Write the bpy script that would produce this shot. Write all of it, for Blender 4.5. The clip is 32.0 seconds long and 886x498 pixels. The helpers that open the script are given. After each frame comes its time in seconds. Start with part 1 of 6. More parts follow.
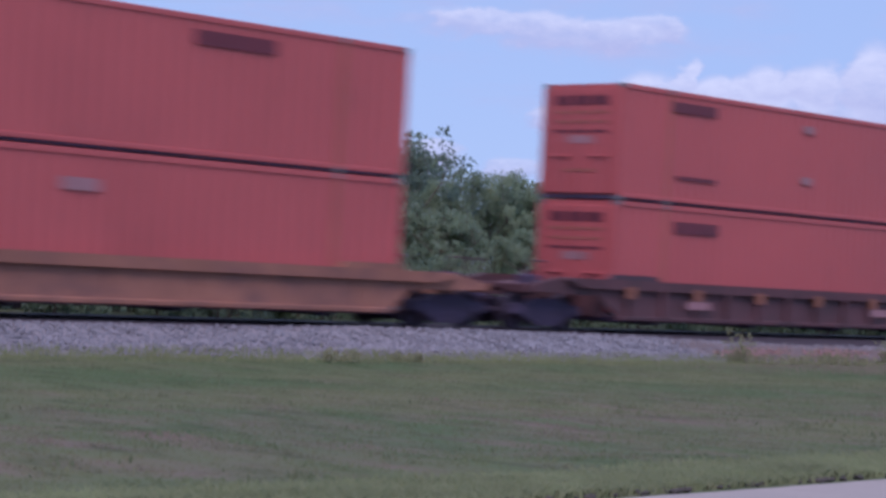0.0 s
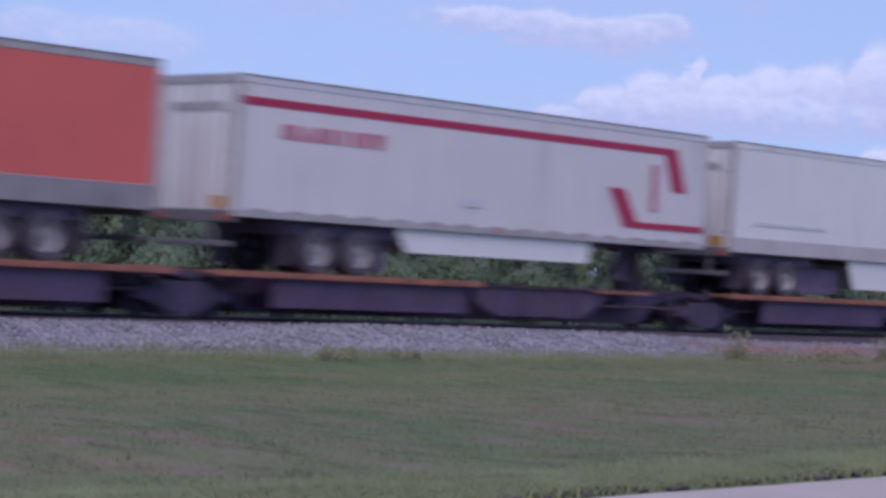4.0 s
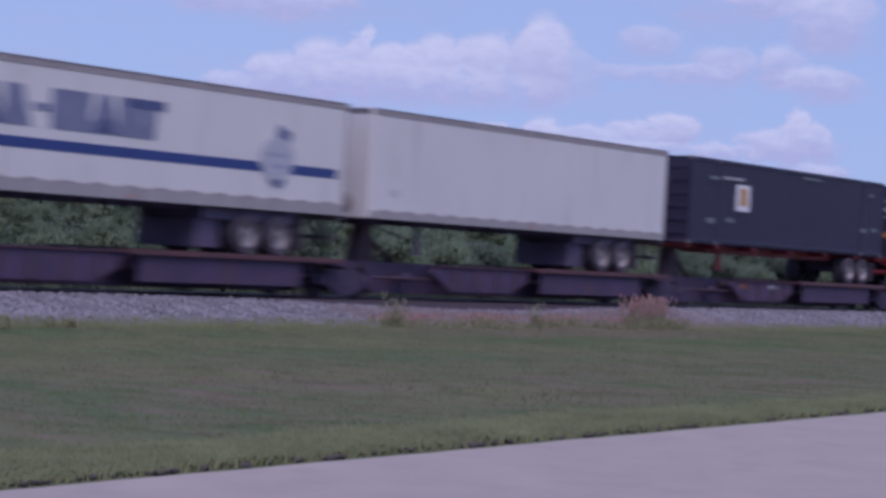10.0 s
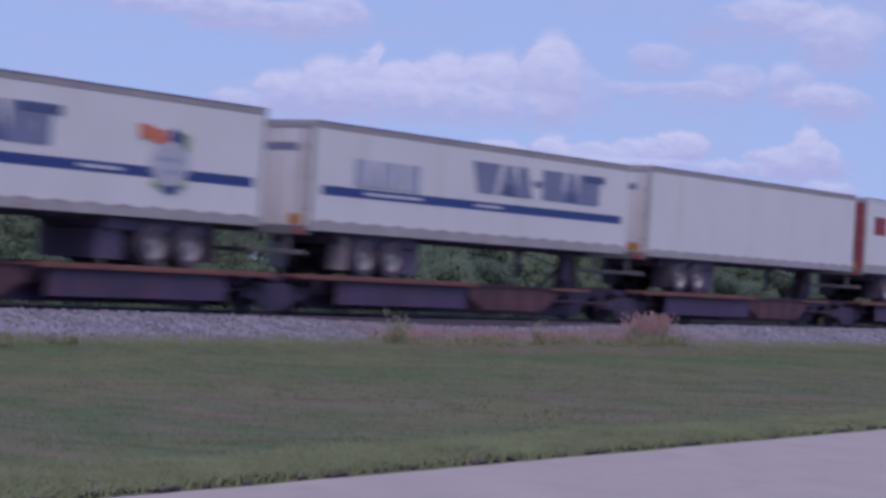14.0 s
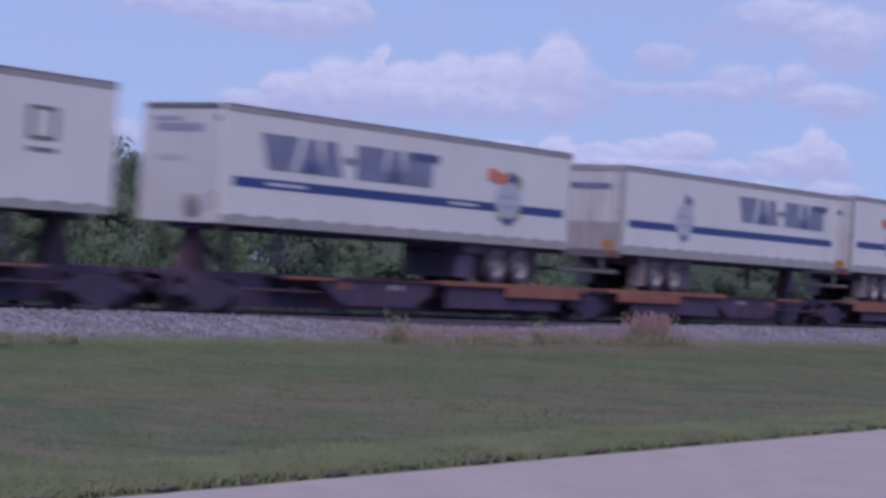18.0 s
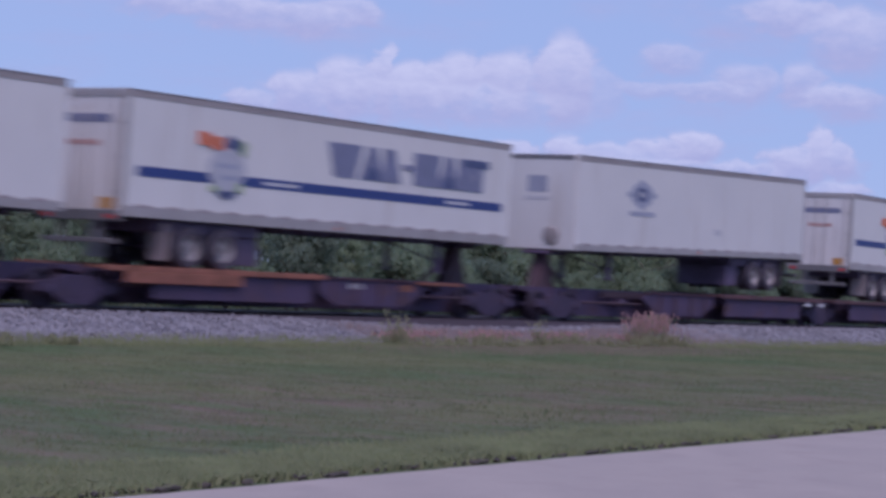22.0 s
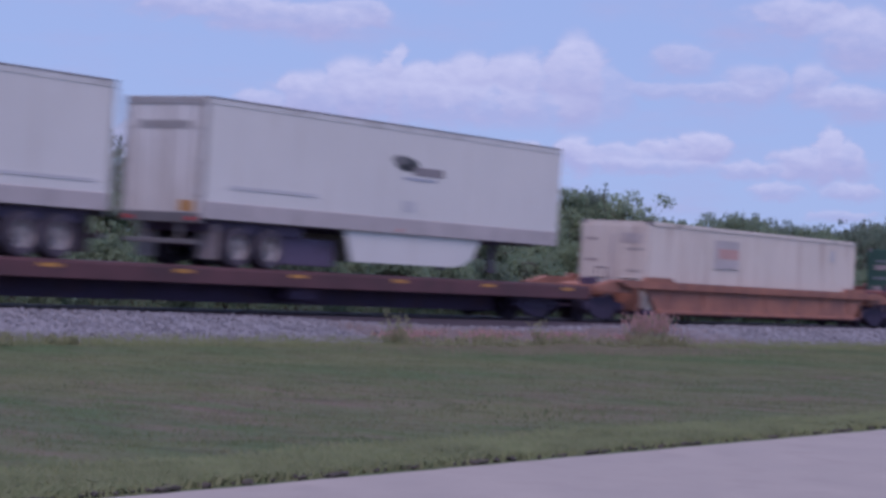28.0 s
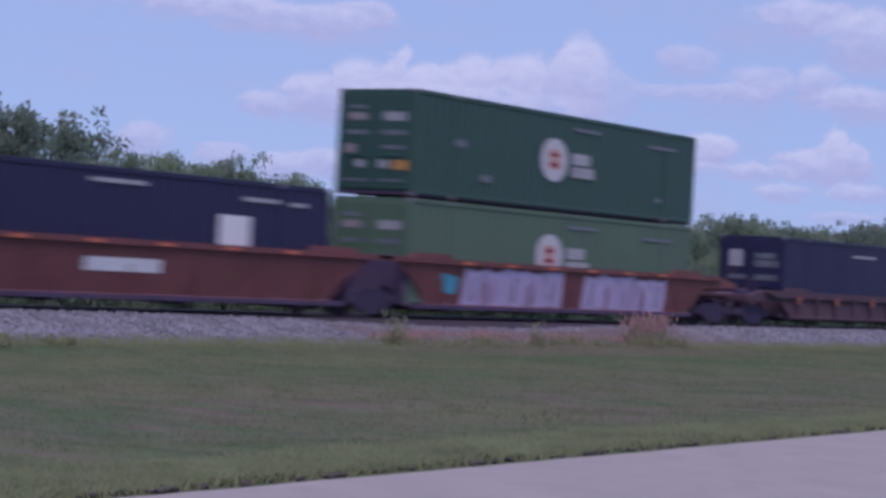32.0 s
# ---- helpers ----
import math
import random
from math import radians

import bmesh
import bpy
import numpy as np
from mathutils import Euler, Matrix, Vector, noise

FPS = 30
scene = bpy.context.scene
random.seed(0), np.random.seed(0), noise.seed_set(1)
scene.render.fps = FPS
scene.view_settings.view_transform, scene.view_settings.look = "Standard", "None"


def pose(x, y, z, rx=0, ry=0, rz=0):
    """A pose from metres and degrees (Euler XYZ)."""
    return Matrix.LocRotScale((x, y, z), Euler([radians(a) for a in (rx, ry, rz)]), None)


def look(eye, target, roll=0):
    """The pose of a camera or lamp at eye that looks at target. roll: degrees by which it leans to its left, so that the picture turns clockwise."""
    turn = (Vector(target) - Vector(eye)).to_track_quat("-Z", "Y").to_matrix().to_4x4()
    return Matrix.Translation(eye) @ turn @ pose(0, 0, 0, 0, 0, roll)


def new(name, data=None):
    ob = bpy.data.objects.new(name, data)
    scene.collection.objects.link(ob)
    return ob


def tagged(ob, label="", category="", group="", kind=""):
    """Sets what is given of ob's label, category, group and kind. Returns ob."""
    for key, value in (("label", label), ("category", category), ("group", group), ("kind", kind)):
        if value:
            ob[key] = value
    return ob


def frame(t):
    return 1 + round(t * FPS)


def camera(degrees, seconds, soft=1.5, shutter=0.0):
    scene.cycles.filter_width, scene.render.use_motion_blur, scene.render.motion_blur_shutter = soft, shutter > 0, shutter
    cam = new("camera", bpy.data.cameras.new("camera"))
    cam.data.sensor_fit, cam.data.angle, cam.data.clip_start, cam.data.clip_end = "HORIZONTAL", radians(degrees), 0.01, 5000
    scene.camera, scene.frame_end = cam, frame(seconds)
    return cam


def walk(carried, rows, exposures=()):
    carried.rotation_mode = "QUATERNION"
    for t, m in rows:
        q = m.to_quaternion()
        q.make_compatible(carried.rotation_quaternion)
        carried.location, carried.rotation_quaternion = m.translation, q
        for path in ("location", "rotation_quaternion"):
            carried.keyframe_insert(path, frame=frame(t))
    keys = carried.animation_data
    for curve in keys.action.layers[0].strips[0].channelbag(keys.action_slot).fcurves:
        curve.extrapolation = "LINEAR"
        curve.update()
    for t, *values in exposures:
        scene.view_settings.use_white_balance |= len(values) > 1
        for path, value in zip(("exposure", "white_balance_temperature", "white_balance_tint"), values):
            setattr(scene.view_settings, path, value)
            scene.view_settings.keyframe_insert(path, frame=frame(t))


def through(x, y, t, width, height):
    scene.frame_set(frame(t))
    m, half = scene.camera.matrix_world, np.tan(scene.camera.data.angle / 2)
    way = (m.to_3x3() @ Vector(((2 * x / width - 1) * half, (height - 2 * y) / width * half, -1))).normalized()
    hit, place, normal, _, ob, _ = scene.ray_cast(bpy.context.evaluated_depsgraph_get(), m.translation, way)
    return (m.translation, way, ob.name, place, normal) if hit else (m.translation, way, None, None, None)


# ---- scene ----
LENS = 23.17
SPEED = 19.0          # metres a second, towards -x
TRACK_Y = 34.8        # middle of the track
RAIL_Z = 0.25

cam = camera(LENS, 32.0, soft=3.4, shutter=0.8)


def aim(turn, pitch, roll, eye=1.6):
    """A pose at the eye: turn from +y towards +x, pitch up, lean to the left; eye: its height."""
    return pose(0, 0, eye, 0, 0, -turn) @ pose(0, 0, 0, 90 + pitch, 0, 0) @ pose(0, 0, 0, 0, 0, roll)


LOW = lambda t: 1.0 if t < 5 else 0.5 if t < 6 else 0.0       # the camera is held a little lower at first
PATH = [
    (0.0, 46.609, 0.530, 3.08), (0.5, 46.626, 0.512, 3.07), (1.0, 46.622, 0.512, 3.07), (2.0, 46.629, 0.520, 3.08),
    (2.5, 46.613, 0.515, 3.08), (3.0, 46.683, 0.492, 3.08), (3.5, 46.733, 0.430, 3.07), (4.0, 46.669, 0.468, 3.08),
    (4.5, 46.666, 0.472, 3.08), (5.5, 47.0, 0.1, 3.15), (6.5, 49.862, -0.766, 3.25), (6.7, 51.65, -0.63, 3.25), (7.0, 53.674, -0.467, 3.25), (7.2, 54.2, -0.43, 3.24),
    (7.5, 55.045, -0.364, 3.23), (8.0, 55.578, -0.316, 3.25), (8.5, 55.799, -0.148, 3.24), (9.0, 55.772, 0.125, 3.24),
    (9.5, 55.772, 0.125, 3.24), (10.0, 55.739, 0.106, 3.24), (10.5, 55.711, 0.069, 3.25), (11.0, 55.629, 0.122, 3.25),
    (11.5, 55.598, 0.619, 3.24), (12.0, 55.657, 0.552, 3.247), (13.0, 55.657, 0.552, 3.247), (31.5, 55.657, 0.552, 3.247),
    (32.0, 55.697, 0.582, 3.247)]
walk(cam, [(t, aim(a, b + 0.045 * LOW(t), c, 1.6 - 0.035 * LOW(t))) for t, a, b, c in PATH], [(0.0, -0.06, 5700, 31), (4.5, -0.06, 5700, 31), (6.5, -0.3, 5700, 36), (32.0, -0.3, 5700, 36)])

# ---- sky, sun ----
SUN_TURN, SUN_UP = -134.0, 60.0     # degrees from +y towards +x; height
world = bpy.data.worlds.new("sky")
scene.world = world
world.use_nodes = True
wn = world.node_tree.nodes
sky = wn.new("ShaderNodeTexSky")
sky.sky_type = "NISHITA"
sky.sun_disc = False
sky.sun_elevation, sky.sun_rotation = radians(SUN_UP), radians(SUN_TURN)
sky.air_density, sky.dust_density, sky.ozone_density = 0.8, 0.4, 3.0
# a thin even veil of high cloud over the clear sky
veil = wn.new("ShaderNodeMix")
veil.data_type = "RGBA"
veil.inputs[0].default_value = 0.8
veil.inputs[7].default_value = (4.25, 5.95, 8.0, 1)
world.node_tree.links.new(sky.outputs[0], veil.inputs[6])
world.node_tree.links.new(veil.outputs[2], wn["Background"].inputs[0])
wn["Background"].inputs[1].default_value = 0.1

sun = new("sun", bpy.data.lights.new("sun", "SUN"))
sun.data.energy, sun.data.angle, sun.data.color = 2.75, radians(40), (1.0, 0.84, 0.74)
sx, sy, sz = math.sin(radians(SUN_TURN)), math.cos(radians(SUN_TURN)), math.tan(radians(SUN_UP))
sun.matrix_world = look((sx * 60, sy * 60, sz * 60), (0, 0, 0))


# ---- materials ----
def mat(name, base, rough=0.6, metal=0.0, vary=0.12, size=1.2, grain=40.0, bump=0.0, dirt=None, dirt_amount=0.0, streak=False, island=False, spec=0.4, through=0.0, fixed=False):
    """A surface with broad stains and a fine grain; dirt: a second colour laid on in patches, or in upright streaks."""
    m = bpy.data.materials.new(name)
    m.use_nodes = True
    nt = m.node_tree
    N, L = nt.nodes, nt.links
    b = N["Principled BSDF"]
    b.inputs["Roughness"].default_value, b.inputs["Metallic"].default_value = rough, metal
    b.inputs["Specular IOR Level"].default_value = spec
    co = N.new("ShaderNodeTexCoord")
    info = N.new("ShaderNodeObjectInfo")
    shift = N.new("ShaderNodeVectorMath")
    shift.operation = "ADD"
    L.new(co.outputs["Object"], shift.inputs[0])
    sc = N.new("ShaderNodeVectorMath")
    sc.operation = "SCALE"
    sc.inputs[0].default_value = (37, 11, 23)
    L.new(info.outputs["Random"], sc.inputs["Scale"])
    L.new(sc.outputs[0], shift.inputs[1])
    src = co.outputs["Object"] if fixed else shift.outputs[0]

    def noise_tex(scale, detail=4.0, stretch=None):
        n = N.new("ShaderNodeTexNoise")
        n.inputs["Scale"].default_value, n.inputs["Detail"].default_value = scale, detail
        if stretch:
            mp = N.new("ShaderNodeMapping")
            mp.inputs["Scale"].default_value = stretch
            L.new(src, mp.inputs[0])
            L.new(mp.outputs[0], n.inputs["Vector"])
        else:
            L.new(src, n.inputs["Vector"])
        return n.outputs[0]

    def mixc(fac, a, b_, mode="MIX"):
        mx = N.new("ShaderNodeMix")
        mx.data_type, mx.blend_type = "RGBA", mode
        for sock, v in ((mx.inputs[0], fac), (mx.inputs[6], a), (mx.inputs[7], b_)):
            if hasattr(v, "links"):
                L.new(v, sock)
            elif isinstance(v, (int, float)):
                sock.default_value = v
            else:
                sock.default_value = (*v, 1)
        return mx.outputs[2]

    def ramp(v, lo, hi, a=0.0, c=1.0):
        r = N.new("ShaderNodeMapRange")
        r.inputs[1].default_value, r.inputs[2].default_value, r.inputs[3].default_value, r.inputs[4].default_value = lo, hi, a, c
        L.new(v, r.inputs[0])
        return r.outputs[0]

    broad, fine = noise_tex(size), noise_tex(grain, 2.0)
    dark = tuple(c * (1 - vary) for c in base)
    light = tuple(min(1, c * (1 + vary)) for c in base)
    col = mixc(ramp(broad, 0.3, 0.7), dark, light)
    col = mixc(ramp(fine, 0.3, 0.7, 0.0, vary * 1.6), col, tuple(c * 0.6 for c in base))
    if island:
        geo = N.new("ShaderNodeNewGeometry")
        col = mixc(ramp(geo.outputs["Random Per Island"], 0, 1, 0.0, 0.75), col, island)
    if dirt:
        d = noise_tex(2.2 if streak else size * 1.7, 6.0, (1, 1, 0.12) if streak else None)
        col = mixc(ramp(d, 0.62 - dirt_amount * 0.3, 0.82 - dirt_amount * 0.2, 0, 0.85), col, dirt)
    L.new(col, b.inputs["Base Color"])
    L.new(ramp(broad, 0.3, 0.7, max(0, rough - 0.08), min(1, rough + 0.08)), b.inputs["Roughness"])
    if bump:
        bp = N.new("ShaderNodeBump")
        bp.inputs["Strength"].default_value, bp.inputs["Distance"].default_value = 0.6, bump
        L.new(fine, bp.inputs["Height"])
        L.new(bp.outputs[0], b.inputs["Normal"])
    if through:
        tl = N.new("ShaderNodeBsdfTranslucent")
        L.new(col, tl.inputs[0])
        ms = N.new("ShaderNodeMixShader")
        ms.inputs[0].default_value = through
        L.new(b.outputs[0], ms.inputs[1])
        L.new(tl.outputs[0], ms.inputs[2])
        L.new(ms.outputs[0], N["Material Output"].inputs[0])
    return m


def turf(name, green, sere, brown, amount, blade=False):
    """Mown ground: green and sere in broad drifts, brown in ragged patches that lie along the road, dark between the tufts."""
    m = bpy.data.materials.new(name)
    m.use_nodes = True
    N, L = m.node_tree.nodes, m.node_tree.links
    b = N["Principled BSDF"]
    b.inputs["Roughness"].default_value, b.inputs["Specular IOR Level"].default_value = 0.95, 0.05
    co = N.new("ShaderNodeTexCoord")

    def patch(scale, stretch, detail, lo, hi, a=0.0, c=1.0, rough=0.5):
        mp = N.new("ShaderNodeMapping")
        mp.inputs["Scale"].default_value = stretch
        n = N.new("ShaderNodeTexNoise")
        n.inputs["Scale"].default_value, n.inputs["Detail"].default_value, n.inputs["Roughness"].default_value = scale, detail, rough
        r = N.new("ShaderNodeMapRange")
        for i, v in enumerate((lo, hi, a, c)):
            r.inputs[i + 1].default_value = v
        L.new(co.outputs["Object"], mp.inputs[0])
        L.new(mp.outputs[0], n.inputs["Vector"])
        L.new(n.outputs[0], r.inputs[0])
        return r.outputs[0]

    def over(fac, under, top):
        mx = N.new("ShaderNodeMix")
        mx.data_type = "RGBA"
        for sock, v in ((mx.inputs[0], fac), (mx.inputs[6], under), (mx.inputs[7], top)):
            if hasattr(v, "links"):
                L.new(v, sock)
            else:
                sock.default_value = (*v, 1)
        return mx.outputs[2]

    col = over(patch(0.22, (0.7, 1.0, 0.1), 3.0, 0.35, 0.65), green, sere)
    # the dry belt runs along the middle of the bank
    sep = N.new("ShaderNodeSeparateXYZ")
    L.new(co.outputs["Object"], sep.inputs[0])
    rise, fall = N.new("ShaderNodeMapRange"), N.new("ShaderNodeMapRange")
    for nd, lo, hi in ((rise, 11.0, 13.5), (fall, 23.5, 17.5)):
        nd.inputs[1].default_value, nd.inputs[2].default_value = lo, hi
        L.new(sep.outputs[1], nd.inputs[0])
    belt = N.new("ShaderNodeMath")
    belt.operation = "MULTIPLY"
    L.new(rise.outputs[0], belt.inputs[0])
    L.new(fall.outputs[0], belt.inputs[1])
    dry = N.new("ShaderNodeMath")
    dry.operation = "MULTIPLY_ADD"
    L.new(belt.outputs[0], dry.inputs[0])
    dry.inputs[1].default_value = amount
    L.new(patch(1.0, (0.9, 0.4, 0.1), 5.0, 0.45, 0.7, 0.0, 0.62, 0.62), dry.inputs[2])
    both = N.new("ShaderNodeMath")
    both.operation, both.use_clamp = "MULTIPLY", True
    L.new(dry.outputs[0], both.inputs[0])
    L.new(patch(1.5, (1.0, 0.34, 0.1), 3.0, 0.37, 0.63, 0.1, 1.0, 0.5), both.inputs[1])
    col = over(both.outputs[0], col, brown)
    col = over(patch(2.0, (1.0, 0.34, 0.1), 4.0, 0.48, 0.72, 0.0, 0.6, 0.6), col, tuple(c * 0.5 for c in green))
    if blade:
        geo, r = N.new("ShaderNodeNewGeometry"), N.new("ShaderNodeMapRange")
        r.inputs[3].default_value, r.inputs[4].default_value = 0.0, 0.22
        L.new(geo.outputs["Random Per Island"], r.inputs[0])
        col = over(r.outputs[0], col, sere)
    L.new(col, b.inputs["Base Color"])
    return m


RUST = (0.16, 0.07, 0.04)
M = dict(
    trailer_white=mat("trailer_white", (0.64, 0.63, 0.62), 0.45, vary=0.04, size=0.5, dirt=(0.5, 0.46, 0.43), dirt_amount=0.12, streak=True),
    trailer_dull=mat("trailer_dull", (0.56, 0.54, 0.545), 0.45, vary=0.05, size=0.5, dirt=(0.45, 0.41, 0.4), dirt_amount=0.2, streak=True),
    trailer_grey=mat("trailer_grey", (0.36, 0.34, 0.34), 0.5, 0.1, vary=0.1, dirt=(0.28, 0.25, 0.24), dirt_amount=0.3),
    rail_mid=mat("rail_mid", (0.25, 0.226, 0.24), 0.5, 0.1, vary=0.12, dirt=(0.14, 0.12, 0.12), dirt_amount=0.3),
    rail_pale=mat("rail_pale", (0.46, 0.415, 0.42), 0.5, 0.1, vary=0.1, dirt=(0.34, 0.3, 0.3), dirt_amount=0.25),
    rail_tan=mat("rail_tan", (0.34, 0.305, 0.3), 0.5, 0.1, vary=0.1, dirt=(0.24, 0.2, 0.2), dirt_amount=0.3),
    rail_dark=mat("rail_dark", (0.2, 0.19, 0.2), 0.5, 0.3, vary=0.1),
    roof_white=mat("roof_white", (0.6, 0.6, 0.6), 0.6, vary=0.08, dirt=(0.3, 0.28, 0.26), dirt_amount=0.2),
    door_white=mat("door_white", (0.67, 0.65, 0.64), 0.5, vary=0.05, dirt=(0.4, 0.36, 0.33), dirt_amount=0.2, streak=True),
    trailer_orange=mat("trailer_orange", (0.57, 0.116, 0.1), 0.45, vary=0.07, size=0.5, dirt=(0.42, 0.11, 0.07), dirt_amount=0.1, streak=True),
    container_red=mat("container_red", (0.465, 0.102, 0.104), 0.5, vary=0.07, size=0.35, dirt=(0.38, 0.09, 0.09), dirt_amount=0.12),
    container_green=mat("container_green", (0.032, 0.078, 0.062), 0.5, vary=0.1, size=0.4, dirt=(0.05, 0.1, 0.07), dirt_amount=0.1, streak=True),
    container_light_green=mat("container_light_green", (0.085, 0.14, 0.092), 0.5, vary=0.1, size=0.4, dirt=(0.1, 0.17, 0.1), dirt_amount=0.15, streak=True),
    container_navy=mat("container_navy", (0.02, 0.018, 0.06), 0.5, vary=0.1, size=0.4),
    container_black=mat("container_black", (0.031, 0.027, 0.058), 0.55, vary=0.12, size=0.4),
    container_white=mat("container_white", (0.6, 0.545, 0.5), 0.5, vary=0.06, size=0.4, dirt=(0.4, 0.31, 0.27), dirt_amount=0.3, streak=True),
    steel_orange=mat("steel_orange", (0.325, 0.142, 0.1), 0.7, vary=0.2, size=0.9, grain=9, dirt=(0.18, 0.088, 0.078), dirt_amount=0.62),
    steel_maroon=mat("steel_maroon", (0.115, 0.052, 0.06), 0.65, vary=0.25, size=0.8, dirt=(0.07, 0.04, 0.045), dirt_amount=0.5),
    steel_red=mat("steel_red", (0.17, 0.06, 0.06), 0.65, vary=0.22, size=0.9, grain=9, dirt=RUST, dirt_amount=0.35),
    steel_brown=mat("steel_brown", (0.092, 0.053, 0.068), 0.75, vary=0.2, size=0.8, dirt=(0.068, 0.047, 0.06), dirt_amount=0.5),
    steel_dark=mat("steel_dark", (0.082, 0.058, 0.11), 0.8, vary=0.25, size=1.0, dirt=(0.1, 0.056, 0.068), dirt_amount=0.35),
    rust_brown=mat("rust_brown", (0.2, 0.088, 0.068), 0.75, vary=0.25, size=1.5, dirt=(0.12, 0.06, 0.056), dirt_amount=0.5),
    oily_steel=mat("oily_steel", (0.06, 0.045, 0.085), 0.8, vary=0.25, size=2, dirt=(0.072, 0.046, 0.066), dirt_amount=0.3),
    deck_orange=mat("deck_orange", (0.29, 0.115, 0.078), 0.7, vary=0.25, size=1.5, dirt=RUST, dirt_amount=0.5),
    chassis_red=mat("chassis_red", (0.23, 0.03, 0.036), 0.55, vary=0.15),
    # dusty undercarriage, its dark colour lifted towards purple in place of haze
    hazed_grime=mat("hazed_grime", (0.127, 0.100, 0.165), 0.85, vary=0.2, size=1.5, dirt=(0.07, 0.055, 0.08), dirt_amount=0.3),
    rubber=mat("rubber", (0.07, 0.06, 0.082), 0.85, vary=0.2, bump=0.002),
    rim_white=mat("rim_white", (0.4, 0.37, 0.37), 0.4, 0.2, vary=0.12, size=6),
    steel_wheel=mat("steel_wheel", (0.046, 0.034, 0.056), 0.7, 0.1, vary=0.2, size=4),
    rail_steel=mat("rail_steel", (0.1, 0.066, 0.09), 0.7, 0.1, vary=0.2, size=2),
    timber=mat("timber", (0.065, 0.05, 0.052), 0.9, vary=0.3, size=4, bump=0.01),
    blue=mat("blue", (0.03, 0.055, 0.2), 0.5, vary=0.06),
    deep_blue=mat("deep_blue", (0.07, 0.09, 0.195), 0.5, vary=0.1),
    word_blue=mat("word_blue", (0.185, 0.2, 0.305), 0.5, vary=0.12, size=2),
    grey_blue=mat("grey_blue", (0.33, 0.35, 0.44), 0.5, vary=0.06),
    emblem_grey=mat("emblem_grey", (0.43, 0.44, 0.49), 0.5, vary=0.08, size=4),
    light_grey=mat("light_grey", (0.5, 0.5, 0.53), 0.5, vary=0.06),
    orange=mat("orange", (0.58, 0.17, 0.09), 0.5, vary=0.06),
    crimson=mat("crimson", (0.35, 0.02, 0.07), 0.5, vary=0.06),
    rose=mat("rose", (0.42, 0.13, 0.19), 0.5, vary=0.15),
    deep_red=mat("deep_red", (0.25, 0.015, 0.03), 0.5, vary=0.1),
    yellow=mat("yellow", (0.5, 0.25, 0.06), 0.5, vary=0.1),
    lime=mat("lime", (0.3, 0.4, 0.2), 0.5, vary=0.1),
    black=mat("black", (0.03, 0.03, 0.035), 0.5, vary=0.1),
    dark_red_mark=mat("dark_red_mark", (0.14, 0.03, 0.045), 0.5, vary=0.1),
    white_mark=mat("white_mark", (0.7, 0.7, 0.72), 0.5, vary=0.06),
    dim_white=mat("dim_white", (0.36, 0.36, 0.38), 0.5, vary=0.2, size=2),
    cyan=mat("cyan", (0.06, 0.36, 0.48), 0.55, vary=0.2, size=3),
    sky_blue=mat("sky_blue", (0.1, 0.3, 0.55), 0.55, vary=0.2, size=3),
    lilac=mat("lilac", (0.5, 0.43, 0.62), 0.55, vary=0.12, size=3),
    red_mark=mat("red_mark", (0.5, 0.05, 0.05), 0.5, vary=0.1),
    road=mat("road", (0.31, 0.275, 0.255), 0.85, vary=0.07, size=1.1, grain=14, bump=0.003, dirt=(0.265, 0.232, 0.218), dirt_amount=0.35),
    stone=mat("stone", (0.2, 0.198, 0.226), 0.95, vary=0.1, size=0.8, grain=25, island=(0.178, 0.175, 0.2)),
    ballast=mat("ballast", (0.205, 0.202, 0.23), 0.95, vary=0.16, size=5, grain=22, bump=0.02),
    dark_ballast=mat("dark_ballast", (0.046, 0.036, 0.05), 0.9, vary=0.25, size=3, grain=18, bump=0.02),
    soil=turf("soil", (0.075, 0.116, 0.058), (0.12, 0.134, 0.074), (0.148, 0.121, 0.1), 0.6),
    blade=turf("blade", (0.075, 0.116, 0.058), (0.12, 0.134, 0.074), (0.148, 0.121, 0.1), 0.6, True),
    tuft=mat("tuft", (0.085, 0.112, 0.062), 0.9, vary=0.25, size=1.4, grain=5, island=(0.115, 0.122, 0.074), spec=0.05, fixed=True),
    edge_blade=mat("edge_blade", (0.122, 0.15, 0.072), 0.8, vary=0.35, size=0.9, grain=3, island=(0.165, 0.175, 0.1), spec=0.05, fixed=True),
    rough_blade=mat("rough_blade", (0.128, 0.132, 0.092), 0.9, vary=0.3, size=1.2, grain=4, island=(0.165, 0.14, 0.115), spec=0.05, fixed=True),
    bark=mat("bark", (0.13, 0.11, 0.09), 0.9, vary=0.25, size=6, bump=0.02),
    leaf=mat("leaf", (0.235, 0.312, 0.238), 0.6, vary=0.25, size=0.6, grain=4, island=(0.19, 0.27, 0.15), spec=0.15, through=0.6),
    leaf_dark=mat("leaf_dark", (0.2, 0.27, 0.22), 0.6, vary=0.25, size=0.6, grain=4, island=(0.165, 0.225, 0.155), spec=0.15, through=0.6),
    leaf_pale=mat("leaf_pale", (0.268, 0.35, 0.25), 0.6, vary=0.25, size=0.6, grain=4, island=(0.245, 0.325, 0.18), spec=0.15, through=0.6),
    weed=mat("weed", (0.25, 0.28, 0.165), 0.7, vary=0.2, size=3, island=(0.28, 0.28, 0.18), spec=0.1, through=0.5),
    dry_stem=mat("dry_stem", (0.205, 0.165, 0.175), 0.9, vary=0.2, size=2, island=(0.185, 0.16, 0.15), spec=0.05),
